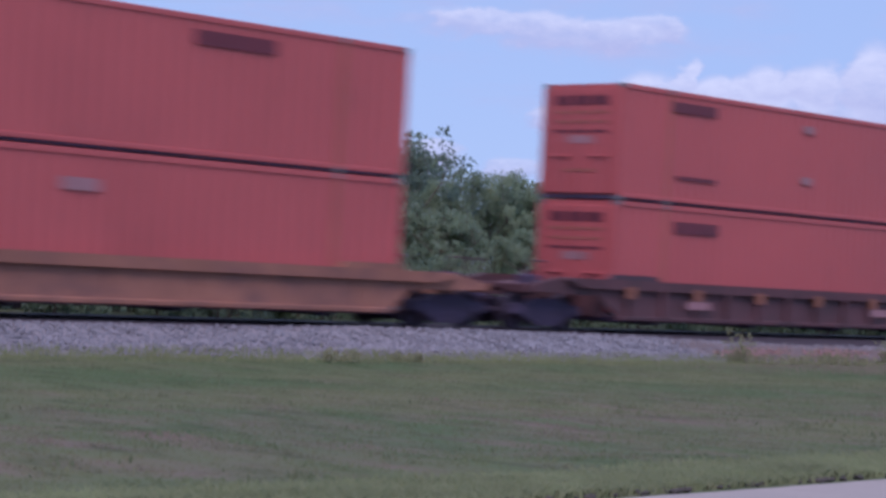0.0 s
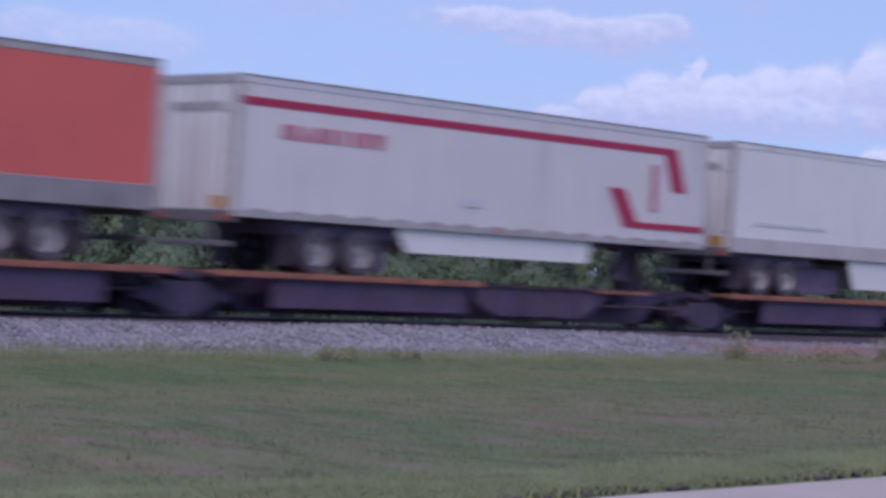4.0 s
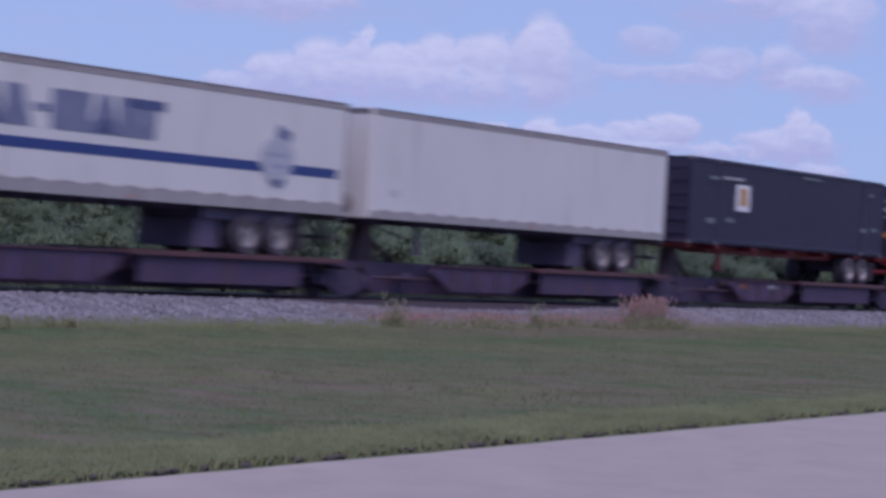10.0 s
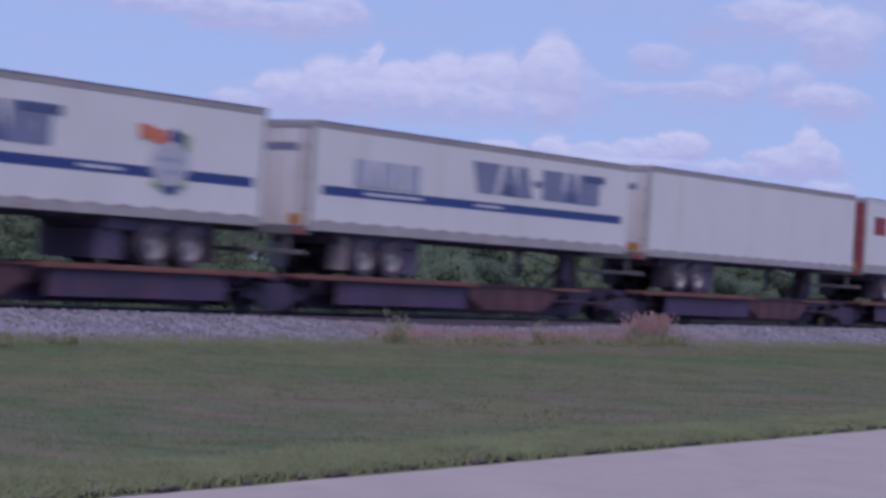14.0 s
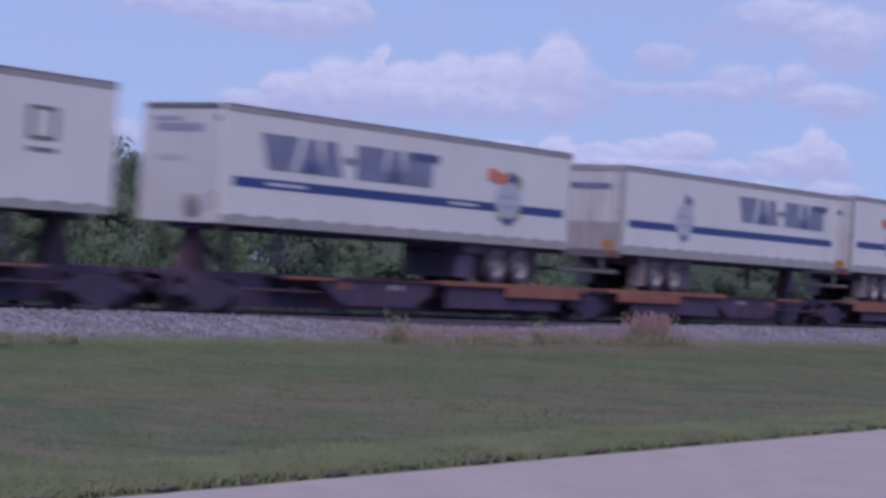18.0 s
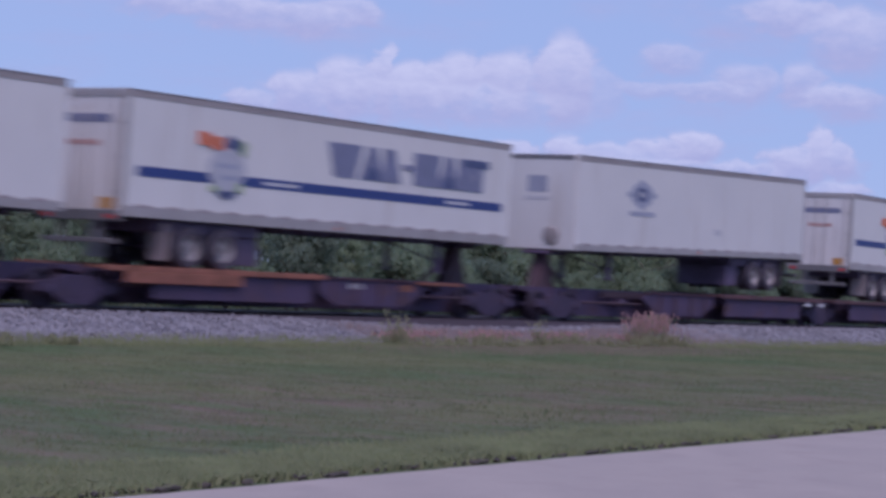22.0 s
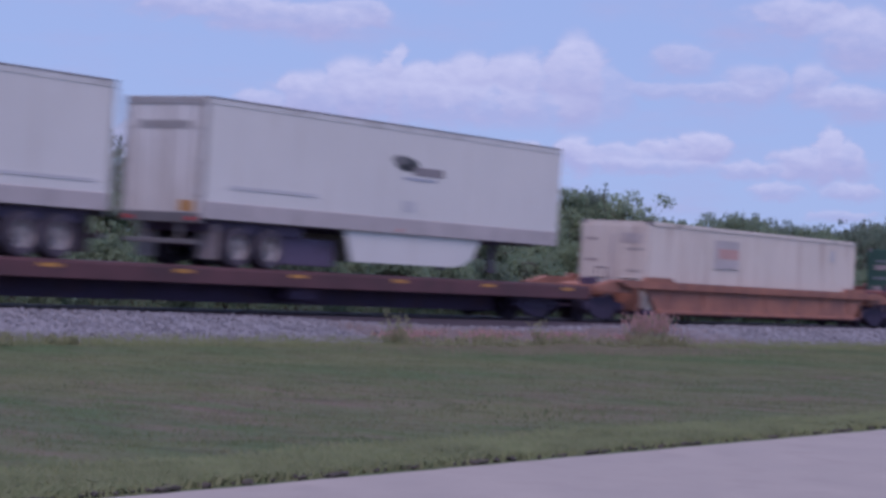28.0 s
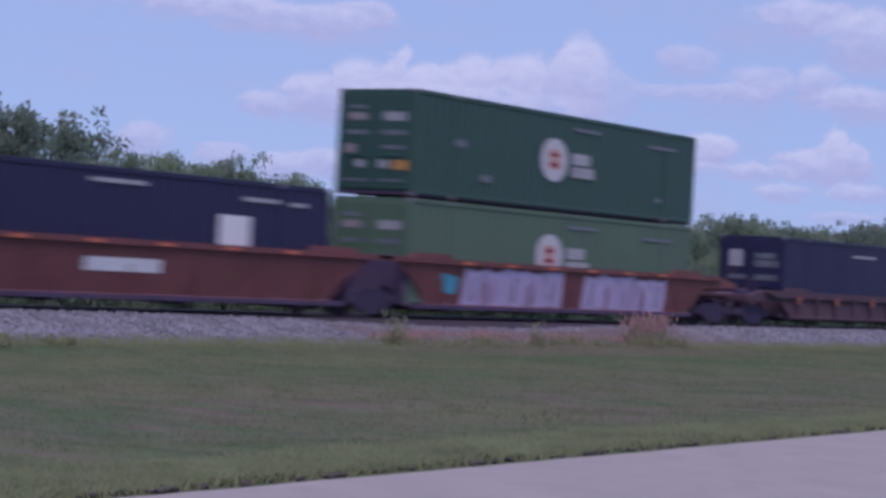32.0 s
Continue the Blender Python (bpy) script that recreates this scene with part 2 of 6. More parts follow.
    seed_head=mat("seed_head", (0.44, 0.285, 0.3), 0.9, vary=0.15, size=3, island=(0.4, 0.29, 0.29), spec=0.05, through=0.5),
    worn_plate=mat("worn_plate", (0.36, 0.19, 0.21), 0.55, vary=0.15),
    red_worn=mat("red_worn", (0.37, 0.12, 0.09), 0.55, vary=0.15),
    faint=mat("faint", (0.15, 0.17, 0.19), 0.5, vary=0.15),
    pink=mat("pink", (0.5, 0.3, 0.275), 0.5, vary=0.1),
    flap=mat("flap", (0.32, 0.285, 0.3), 0.6, vary=0.15, size=3),
    tape=mat("tape", (0.3, 0.25, 0.26), 0.4, vary=0.2, size=6),
    # soil colour, dark enough to stand for shade under the verge
    soil_and_shade=mat("soil_and_shade", (0.075, 0.066, 0.058), 0.95, vary=0.3, size=5, bump=0.02),
)


# ---- mesh helpers ----
def mesh_from(name, verts, faces, material=None, smooth=False):
    me = bpy.data.meshes.new(name)
    me.from_pydata(verts, [], faces)
    if material:
        me.materials.append(material)
    if smooth:
        me.polygons.foreach_set("use_smooth", [True] * len(me.polygons))
    me.update()
    return me


def part(name, bm, material, parent, label=""):
    """Links a bmesh, or a mesh that is shared, as one object under parent."""
    if isinstance(bm, bpy.types.Mesh):
        me = bm
    else:
        me = bpy.data.meshes.new(name)
        bm.to_mesh(me)
        bm.free()
        me.materials.append(material)
    ob = new(name, me)
    ob.parent = parent
    if label:
        ob["label"] = label
    return ob


def box(x0, x1, y0, y1, z0, z1, bevel=0.015, into=None):
    """A box with worn edges; into: a bmesh that it is added to."""
    bm = into or bmesh.new()
    t = bmesh.ops.create_cube(bm, size=1.0, matrix=Matrix.LocRotScale(((x0 + x1) / 2, (y0 + y1) / 2, (z0 + z1) / 2), None, (abs(x1 - x0), abs(y1 - y0), abs(z1 - z0))))
    if bevel:
        edges = list({e for v in t["verts"] for e in v.link_edges})
        bmesh.ops.bevel(bm, geom=edges, offset=min(bevel, abs(x1 - x0) / 3, abs(y1 - y0) / 3, abs(z1 - z0) / 3), segments=1, affect="EDGES")
    return bm


def prism(outline, y0, y1, into=None):
    """An upright outline of (x, z) points given depth from y0 to y1."""
    bm = into or bmesh.new()
    a = [bm.verts.new((x, y0, z)) for x, z in outline]
    b = [bm.verts.new((x, y1, z)) for x, z in outline]
    n = len(outline)
    fs = [bm.faces.new(a), bm.faces.new(b[::-1])]
    for i in range(n):
        fs.append(bm.faces.new((a[i], b[i], b[(i + 1) % n], a[(i + 1) % n])))
    bmesh.ops.recalc_face_normals(bm, faces=bm.faces[:])
    return bm


def lathe(profile, steps=20, axis="Y", into=None, caps=True):
    """A turned shape from (radius, along) points about an axis."""
    bm = into or bmesh.new()
    rings = []
    for r, h in profile:
        ring = []
        for k in range(steps):
            a = 2 * math.pi * k / steps
            c, s = r * math.cos(a), r * math.sin(a)
            ring.append(bm.verts.new({"Y": (c, h, s), "Z": (c, s, h), "X": (h, c, s)}[axis]))
        rings.append(ring)
    for p, q in zip(rings, rings[1:]):
        for k in range(steps):
            bm.faces.new((p[k], p[(k + 1) % steps], q[(k + 1) % steps], q[k]))
    if caps:
        bm.faces.new(rings[0][::-1])
        bm.faces.new(rings[-1])
    bmesh.ops.recalc_face_normals(bm, faces=bm.faces[:])
    return bm


def tube(p0, p1, r, steps=8, into=None):
    bm = into or bmesh.new()
    p0, p1 = Vector(p0), Vector(p1)
    m = Matrix.Translation((p0 + p1) / 2) @ (p1 - p0).to_track_quat("Z", "Y").to_matrix().to_4x4()
    bmesh.ops.create_cone(bm, cap_ends=True, segments=steps, radius1=r, radius2=r, depth=(p1 - p0).length, matrix=m)
    return bm


def done(bm, name, material, smooth=False):
    me = bpy.data.meshes.new(name)
    bm.to_mesh(me)
    bm.free()
    me.materials.append(material)
    if smooth:
        me.polygons.foreach_set("use_smooth", [True] * len(me.polygons))
    return me


MOVERS = []   # (thing, place along the train, height, pitch)


def moving(name, label, category, s, z=0.0, group="", pitch=0.0):
    ob = tagged(new(name), label, category, group)
    ob.empty_display_size = 0.5
    MOVERS.append((ob, s, z, pitch))
    return ob

# ---- setting ----
def setting(ob, label, category):
    return tagged(ob, label, category, kind="structure")


def ground_z(x, y):
    pts = ((-3000, -0.06), (-4, -0.06), (9.2, -0.05), (9.6, -0.02), (10.4, 0.0), (13, -0.13), (20, -0.22), (27, -0.27), (30, -0.24), (40, -0.2), (46, -0.15), (3000, -0.1))
    for (a, za), (b, zb) in zip(pts, pts[1:]):
        if a <= y <= b:
            z = za + (zb - za) * (y - a) / (b - a)
            break
    if 10.4 < y < 29 and -10 < x < 130:
        z += 0.05 * noise.noise((x * 0.35, y * 0.5, 0)) + 0.02 * noise.noise((x * 1.7, y * 1.9, 3))
    return z


xs = [-3000, -1200, -500, -200, -80, -30, -10] + [i * 0.8 for i in range(0, 150)] + [125, 140, 170, 220, 320, 520, 1000, 1800, 3000]
ys = [-3000, -1000, -300, -80, -20, -4, 4, 9.7, 9.95, 10.05, 10.15, 10.5] + [11 + 0.6 * i for i in range(0, 32)] + [30.2, 31, 33, 36, 38, 40, 43, 46, 50, 60, 80, 120, 200, 400, 900, 1800, 3000]
verts = [(x, y, ground_z(x, y)) for y in ys for x in xs]
nx = len(xs)
faces = [(j * nx + i, j * nx + i + 1, (j + 1) * nx + i + 1, (j + 1) * nx + i) for j in range(len(ys) - 1) for i in range(nx - 1)]
setting(new("ground", mesh_from("ground", verts, faces, M["soil"], True)), "dull green and brown grassy ground beside a railway", "ground")

# the carriageway: a slab with a slightly ragged edge against the grass
edge = [-900, -300, -100, -40, -15] + [i * 0.25 for i in range(-20, 280)] + [75, 90, 130, 250, 500, 1200, 2500]
rv, rf = [], []
for i, x in enumerate(edge):
    y = 9.36 + 0.034 * min(max(x, -60), 300) + (0.03 * noise.noise((x * 1.3, 0, 0)) + 0.02 * noise.noise((x * 5, 2, 0)) if -10 < x < 72 else 0)
    rv += [(x, -2.4, 0.0), (x, 3.5, 0.045), (x, y - 0.12, 0.004), (x, y, -0.02), (x, y, -0.07)]
    if i:
        o = (i - 1) * 5
        rf += [(o + k, o + 5 + k, o + 6 + k, o + 1 + k) for k in range(4)]
setting(new("road", mesh_from("road", rv, rf, M["road"])), "pale pinkish-grey worn road beside the grass", "road")

# bed of crushed stone
random.seed(5)
bx = [-1500, -600, -200, -60, -10] + [i * 0.3 for i in range(20, 340)] + [110, 140, 200, 320, 600, 1500]
prof = ((29.7, -0.27), (30.3, -0.17), (30.9, -0.05), (31.5, 0.07), (32.1, 0.19), (32.6, 0.27), (33.4, 0.24), (36.2, 0.24), (37.0, 0.24), (39.6, -0.25))
bv, bf = [], []


def dip(x):
    """How far the shoulder of the bank has sunk."""
    return 0.2 * np.exp(-((x - 49.5) / 8.0) ** 2) + 0.07 / (1 + np.exp((x - 30.5) * 1.2))


for i, x in enumerate(bx):
    near = 5 < x < 105
    for y, z in prof:
        j = (0.05 * noise.noise((x * 1.9, y * 2.3, 1)) + 0.035 * noise.noise((x * 6, y * 6, 4))) if near and y < 33 else 0
        if 30.6 < y < 33:
            z -= dip(x)
        bv.append((x, y, z + j))
    if i:
        o = (i - 1) * len(prof)
        n = len(prof)
        bf += [(o + k, o + k + 1, o + n + k + 1, o + n + k) for k in range(n - 1)]
bed = mesh_from("ballast_bed", bv, bf, M["ballast"], True)
# the bed turns dark from the near crest across to the far foot
bed.materials.append(M["dark_ballast"])
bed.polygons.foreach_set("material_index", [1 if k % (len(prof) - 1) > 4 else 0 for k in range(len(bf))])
setting(new("ballast_bed", bed), "bank of pale grey crushed stone, dark from its near crest to the far foot", "ballast")

# loose stones on the near slope
rng = np.random.default_rng(3)
ico = bmesh.new()
bmesh.ops.create_icosphere(ico, subdivisions=1, radius=1.0)
iv = np.array([v.co for v in ico.verts])
ifc = np.array([[v.index for v in f.verts] for f in ico.faces])
ico.free()
ico_n = 15000
px = 20 + 75 * rng.random(ico_n) ** 1.3
py = 29.9 + 3.0 * rng.random(ico_n)
pz = np.interp(py, [p[0] for p in prof], [p[1] for p in prof]) - dip(px) * (py > 30.6)
sz_ = 0.022 + 0.03 * rng.random(ico_n)
ang = rng.random(ico_n) * 6.283
sq = 0.6 + 0.6 * rng.random((ico_n, 3))
sv = iv[None] * (1 + 0.22 * rng.standard_normal((ico_n, len(iv), 1))) * sq[:, None, :] * sz_[:, None, None]
ca, sa = np.cos(ang)[:, None], np.sin(ang)[:, None]
sv = np.stack([sv[..., 0] * ca - sv[..., 2] * sa + px[:, None], sv[..., 1] + py[:, None], sv[..., 0] * sa + sv[..., 2] * ca + pz[:, None] + 0.01], -1).reshape(-1, 3)
sf = (ifc[None] + (np.arange(ico_n) * len(iv))[:, None, None]).reshape(-1, 3)
tagged(new("ballast_stones", mesh_from("ballast_stones", sv.tolist(), sf.tolist(), M["stone"])), "loose pale grey crushed stones on the track bank", "stones", kind="stuff")

# track: rails on sleepers
track = tagged(new("railway_track"), "pair of worn steel rails on dark timber sleepers", "railway track", kind="structure")
for side in (-0.755, 0.755):
    bm = bmesh.new()
    y = TRACK_Y + side
    outline = ((-0.07, 0.08), (0.07, 0.08), (0.07, 0.095), (0.012, 0.11), (0.012, 0.2), (0.037, 0.21), (0.037, 0.25), (-0.037, 0.25), (-0.037, 0.21), (-0.012, 0.2), (-0.012, 0.11), (-0.07, 0.095))
    a = [bm.verts.new((-1400, y + dy, z)) for dy, z in outline]
    b = [bm.verts.new((1400, y + dy, z)) for dy, z in outline]
    for k in range(12):
        bm.faces.new((a[k], b[k], b[(k + 1) % 12], a[(k + 1) % 12]))
    part("rail", bm, M["rail_steel"], track)
sleeper = done(box(-0.115, 0.115, TRACK_Y - 1.3, TRACK_Y + 1.3, 0.10, 0.252, 0.012), "sleeper", M["timber"])
for i in range(160):
    ob = part("sleeper", sleeper, None, track)
    ob.location = (8 + i * 0.55, 0, -0.17 + 0.005 * math.sin(i * 3.1))


# ---- clouds: a far band round the place, drifting slowly ----
def cloud_material():
    m = bpy.data.materials.new("cloud")
    m.use_nodes = True
    m.cycles.emission_sampling = "NONE"
    nt = m.node_tree
    N, L = nt.nodes, nt.links
    N.clear()

    def val(op, a, b=None, c=None, clamp=False):
        n = N.new("ShaderNodeMath")
        n.operation, n.use_clamp = op, clamp
        for s, v in zip(n.inputs, (a, b, c)):
            if v is None:
                continue
            if hasattr(v, "links"):
                L.new(v, s)
            else:
                s.default_value = v
        return n.outputs[0]

    co = N.new("ShaderNodeTexCoord")
    sep = N.new("ShaderNodeSeparateXYZ")
    L.new(co.outputs["Object"], sep.inputs[0])
    x, y, z = sep.outputs
    az = val("MULTIPLY", val("ARCTAN2", x, y), 57.2958)
    flat = val("SQRT", val("ADD", val("MULTIPLY", x, x), val("MULTIPLY", y, y)))
    el = val("MULTIPLY", val("ARCTAN2", z, flat), 57.2958)
    az0, el0 = az, el

    comb = N.new("ShaderNodeCombineXYZ")
    L.new(az0, comb.inputs[0])
    L.new(el0, comb.inputs[1])

    def nz(scale, detail, rough=0.5, drawn=(1.0, 1.0, 1.0), tilt=0.0):
        """Noise about nought, drawn out along the wind and tilted with it."""
        n, mp = N.new("ShaderNodeTexNoise"), N.new("ShaderNodeMapping")
        mp.inputs["Scale"].default_value, mp.inputs["Rotation"].default_value = drawn, (0, 0, radians(tilt))
        n.inputs["Scale"].default_value, n.inputs["Detail"].default_value, n.inputs["Roughness"].default_value = scale, detail, rough
        L.new(comb.outputs[0], mp.inputs[0])
        L.new(mp.outputs[0], n.inputs["Vector"])
        return val("SUBTRACT", n.outputs[0], 0.5)

    broad, fine, far, streak = nz(1.1, 3.0), nz(2.8, 6.0, 0.6, (0.6, 1.25, 1.0), -14), nz(0.2, 4.0), nz(1.0, 5.0, 0.55, (0.3, 1.4, 1.0), -8)
    az = val("ADD", az0, val("ADD", val("MULTIPLY", nz(0.7, 3.0), 1.3), val("MULTIPLY", fine, 0.7)))
    el = val("ADD", el0, val("ADD", val("MULTIPLY", broad, 0.4), val("MULTIPLY", fine, 0.42)))
    thick, lit = None, None
    # each heap: (turn, height of its foot, half-width, height, density), in degrees; crisp domes over a soft, flat foot
    for a, e, w, h, k in HEAPS:
        u = val("DIVIDE", val("SUBTRACT", az, a), w)
        d = val("DIVIDE", val("SUBTRACT", el, e), h)
        dn = val("MULTIPLY", val("MINIMUM", d, 0.0), 1.7)
        up = val("MAXIMUM", d, 0.0)
        r2 = val("MULTIPLY_ADD", u, u, val("MULTIPLY_ADD", up, up, val("MULTIPLY", dn, dn)))
        below = val("SUBTRACT", 1.0, val("MULTIPLY", d, 2.0), clamp=True)
        soft = val("MULTIPLY_ADD", below, 0.5, 0.26)
        thin = val("MULTIPLY", val("DIVIDE", val("SUBTRACT", 1.06, val("SQRT", r2)), soft, clamp=True), k)
        shine = val("MULTIPLY", thin, up)
        thick = thin if thick is None else val("SMOOTH_MAX", thick, thin, 0.12)
        lit = shine if lit is None else val("MAXIMUM", lit, shine)
    thick = val("MAXIMUM", thick, val("MULTIPLY_ADD", val("ADD", far, val("MULTIPLY", streak, 0.7)), 1.6, 0.12, clamp=True))
    thick = val("ADD", thick, val("MULTIPLY", val("ADD", val("MULTIPLY", fine, 0.7), val("MULTIPLY", streak, 0.8)), thick))
    mask = N.new("ShaderNodeMapRange")
    mask.interpolation_type = "SMOOTHSTEP"
    for i, v in ((1, 0.0), (2, 1.1), (3, 0.0), (4, 0.86)):
        mask.inputs[i].default_value = v
    L.new(thick, mask.inputs[0])
    fade = N.new("ShaderNodeMapRange")
    for i, v in ((1, 12.0), (2, 22.0), (3, 1.0), (4, 0.0)):
        fade.inputs[i].default_value = v
    L.new(el0, fade.inputs[0])
    alpha = val("MULTIPLY", mask.outputs[0], fade.outputs[0])
    tone = N.new("ShaderNodeMapRange")
    for i, v in ((1, 0.0), (2, 0.85), (3, 0.0), (4, 1.0)):
        tone.inputs[i].default_value = v
    L.new(val("ADD", lit, val("MULTIPLY", fine, 0.6)), tone.inputs[0])
    mix = N.new("ShaderNodeMix")
    mix.data_type = "RGBA"
    mix.inputs[6].default_value = (0.49, 0.53, 0.69, 1)
    mix.inputs[7].default_value = (0.715, 0.77, 0.84, 1)
    L.new(tone.outputs[0], mix.inputs[0])
    em = N.new("ShaderNodeEmission")
    L.new(mix.outputs[2], em.inputs[0])
    em.inputs[1].default_value = CLOUD_GLOW
    tr = N.new("ShaderNodeBsdfTransparent")
    ms = N.new("ShaderNodeMixShader")
    L.new(alpha, ms.inputs[0])
    L.new(tr.outputs[0], ms.inputs[1])
    L.new(em.outputs[0], ms.inputs[2])
    out = N.new("ShaderNodeOutputMaterial")
    L.new(ms.outputs[0], out.inputs[0])
    return m


CLOUD_GLOW = 1.0
# the great heap, the bank below it, and the wisps above and beside them
GREAT_HEAP = [
    (49.94, 4.02, 1.2, 0.54, 0.75), (51.35, 4.16, 1.2, 1.08, 0.9), (52.47, 4.26, 1.2, 1.38, 1), (53.44, 4.38, 0.57, 1.68, 1), (54.41, 4.43, 1.27, 1.17, 1), (55.38, 4.52, 1.12, 1.38, 1),
    (56.73, 4.59, 1.27, 1.47, 1), (58.25, 4.64, 1.17, 1.98, 1), (59.2, 4.6, 0.9, 1.2, 0.6), (54.35, 4.19, 5.54, 0.93, 0.8)]
LOW_BANK = [
    (50.55, 2.41, 1.12, 0.69, 0.9), (52.04, 2.5, 1.65, 0.69, 0.9), (54.06, 2.62, 1.12, 0.78, 0.9), (55.47, 2.85, 0.9, 0.63, 0.8), (56.82, 2.92, 1.2, 0.69, 0.9), (58.46, 3.07, 0.93, 0.78, 1),
    (59.65, 3.08, 1.2, 0.63, 0.9), (60.68, 3.28, 0.97, 0.57, 0.9), (61.6, 3.35, 0.82, 0.78, 1), (60.25, 2.99, 2.4, 0.39, 0.8), (64.96, 3.19, 0.63, 1.26, 1), (64.23, 3.13, 0.93, 0.72, 0.9),
    (65.57, 3.19, 0.72, 0.93, 0.9), (62.92, 3.0, 1.42, 0.4, 0.8)]
LOW_WISPS = [
    (56.56, 2.28, 1.65, 0.39, 0.7), (53.56, 2.2, 2.25, 0.33, 0.6), (63.76, 2.45, 1.08, 0.42, 0.8), (65.6, 2.54, 0.93, 0.4, 0.8), (65.46, 1.95, 0.93, 0.27, 0.7)]
HIGH_WISPS = [
    (61.02, 5.7, 1.26, 0.72, 0.69), (60.37, 4.93, 1.42, 0.38, 0.64), (62.95, 5.05, 1.17, 0.97, 0.74), (62.0, 4.95, 1.92, 0.46, 0.69), (64.44, 5.11, 0.93, 1.0, 0.79), (65.48, 4.77, 1.46, 0.76, 0.84),
    (65.73, 6.23, 1.71, 1.37, 0.85), (64.1, 6.86, 1.92, 0.91, 0.85), (47.79, 6.48, 2.03, 0.62, 0.85), (49.58, 6.28, 2.12, 0.79, 0.85), (51.31, 6.21, 1.71, 0.74, 0.85), (52.49, 6.49, 1.26, 0.62, 0.85),
    (46.75, 2.86, 0.97, 0.72, 0.74), (48.83, 2.67, 1.22, 0.45, 0.74), (38.39, 4.95, 2.93, 1.38, 0.59), (36.25, 5.39, 1.92, 1.03, 0.54), (40.29, 3.89, 2.63, 0.69, 0.49), (50.8, 6.1, 2.43, 0.86, 0.49)]
HEAPS = GREAT_HEAP + LOW_BANK + LOW_WISPS + HIGH_WISPS
mc = []
fc = []
for k in range(96):
    a = 2 * math.pi * k / 96
    for z in (-30, 250, 600, 1150):
        mc.append((2600 * math.sin(a), 2600 * math.cos(a), z))
    for j in range(3):
        fc.append((k * 4 + j, (k + 1) % 96 * 4 + j, (k + 1) % 96 * 4 + j + 1, k * 4 + j + 1))
clouds = setting(new("cloud_backdrop", mesh_from("cloud_backdrop", mc, fc, cloud_material())), "soft lilac-white heaped clouds on a blue sky", "clouds")


# ---- trees ----
def tree_parts(seed, height, spread, leaves, material, open_top=0.0):
    """Meshes of a trunk with limbs and of a crown of leaf clumps; height and spread in metres."""
    r = random.Random(seed)
    bm = bmesh.new()
    tops = []

    def limb(p, d, length, r0, depth):
        q = p
        for k in range(3):
            d2 = (d + Vector((r.uniform(-.25, .25), r.uniform(-.25, .25), r.uniform(-.05, .2)))).normalized()
            e = q + d2 * length / 3
            rr = r0 * (1 - 0.2 * k)
            m = Matrix.Translation((q + e) / 2) @ (e - q).to_track_quat("Z", "Y").to_matrix().to_4x4()
            bmesh.ops.create_cone(bm, cap_ends=False, segments=5, radius1=rr, radius2=rr * 0.8, depth=(e - q).length, matrix=m)
            q, d = e, d2
            if depth < 2 and k > 0:
                for _ in range(2):
                    side = Vector((r.uniform(-1, 1), r.uniform(-1, 1), r.uniform(0.1, 0.9))).normalized()
                    limb(q, side, length * 0.55, rr * 0.55, depth + 1)
        tops.append(q)

    for _ in range(r.choice((2, 3, 3))):
        limb(Vector((r.uniform(-.3, .3), r.uniform(-.3, .3), -0.2)), Vector((r.uniform(-.35, .35), r.uniform(-.35, .35), 1)).normalized(), height * 0.62, 0.10, 0)
    # sprigs that stand up out of the crown, each on its twig
    sprigs, tw = [], bmesh.new()
    for _ in range(int(9 * open_top)):
        q = Vector((r.gauss(0, 1) * spread * 0.4, r.gauss(0, 1) * spread * 0.4, height * r.uniform(0.7, 0.83)))
        e = q + Vector((r.uniform(-.18, .18), r.uniform(-.18, .18), 1)) * height * r.uniform(0.1, 0.21)
        m = Matrix.Translation((q + e) / 2) @ (e - q).to_track_quat("Z", "Y").to_matrix().to_4x4()
        bmesh.ops.create_cone(tw, cap_ends=False, segments=4, radius1=0.03, radius2=0.012, depth=(e - q).length, matrix=m)
        sprigs += [(q.lerp(e, u), 0.24 - 0.13 * u) for u in (0.1, 0.35, 0.6, 0.8, 1.0)]
    trunk, twigs = done(bm, "trunk", M["bark"]), done(tw, "brushwood", M["bark"])
    g = np.random.default_rng(seed)
    centres, sizes = [], []
    n = int(34 * spread)
    for k in range(n):
        h = g.random() ** 0.75
        w = spread * (0.55 + 0.45 * math.sin(math.pi * min(1, h * 0.85 + 0.15))) * (1 - 0.45 * h * h)
        a = g.random() * 6.283
        q = w * math.sqrt(g.random()) * (0.75 + 0.35 * math.sin(3 * a + seed))
        centres.append((q * math.cos(a), q * math.sin(a), height * (0.08 + 0.84 * h)))
        sizes.append(0.28 + 0.4 * g.random() * (1 - 0.4 * h))
    for t in tops:
        if t.z < height:
            centres.append(tuple(t))
            sizes.append(0.25 + 0.15 * g.random())
    for p, size in sprigs:
        centres.append(tuple(p))
        sizes.append(size)
    centres, sizes = np.array(centres), np.array(sizes)
    wgt = sizes ** 2 / (sizes ** 2).sum()
    idx = g.choice(len(centres), leaves, p=wgt)
    d = g.standard_normal((leaves, 3))
    d /= np.linalg.norm(d, axis=1)[:, None]
    rad = g.random(leaves)[:, None] ** 0.4
    pos = centres[idx] + d * rad * sizes[idx][:, None] * (1.15, 1.15, 0.85)
    u = g.standard_normal((leaves, 3))
    u /= np.linalg.norm(u, axis=1)[:, None]
    w = np.cross(u, g.standard_normal((leaves, 3)))
    w /= np.linalg.norm(w, axis=1)[:, None]
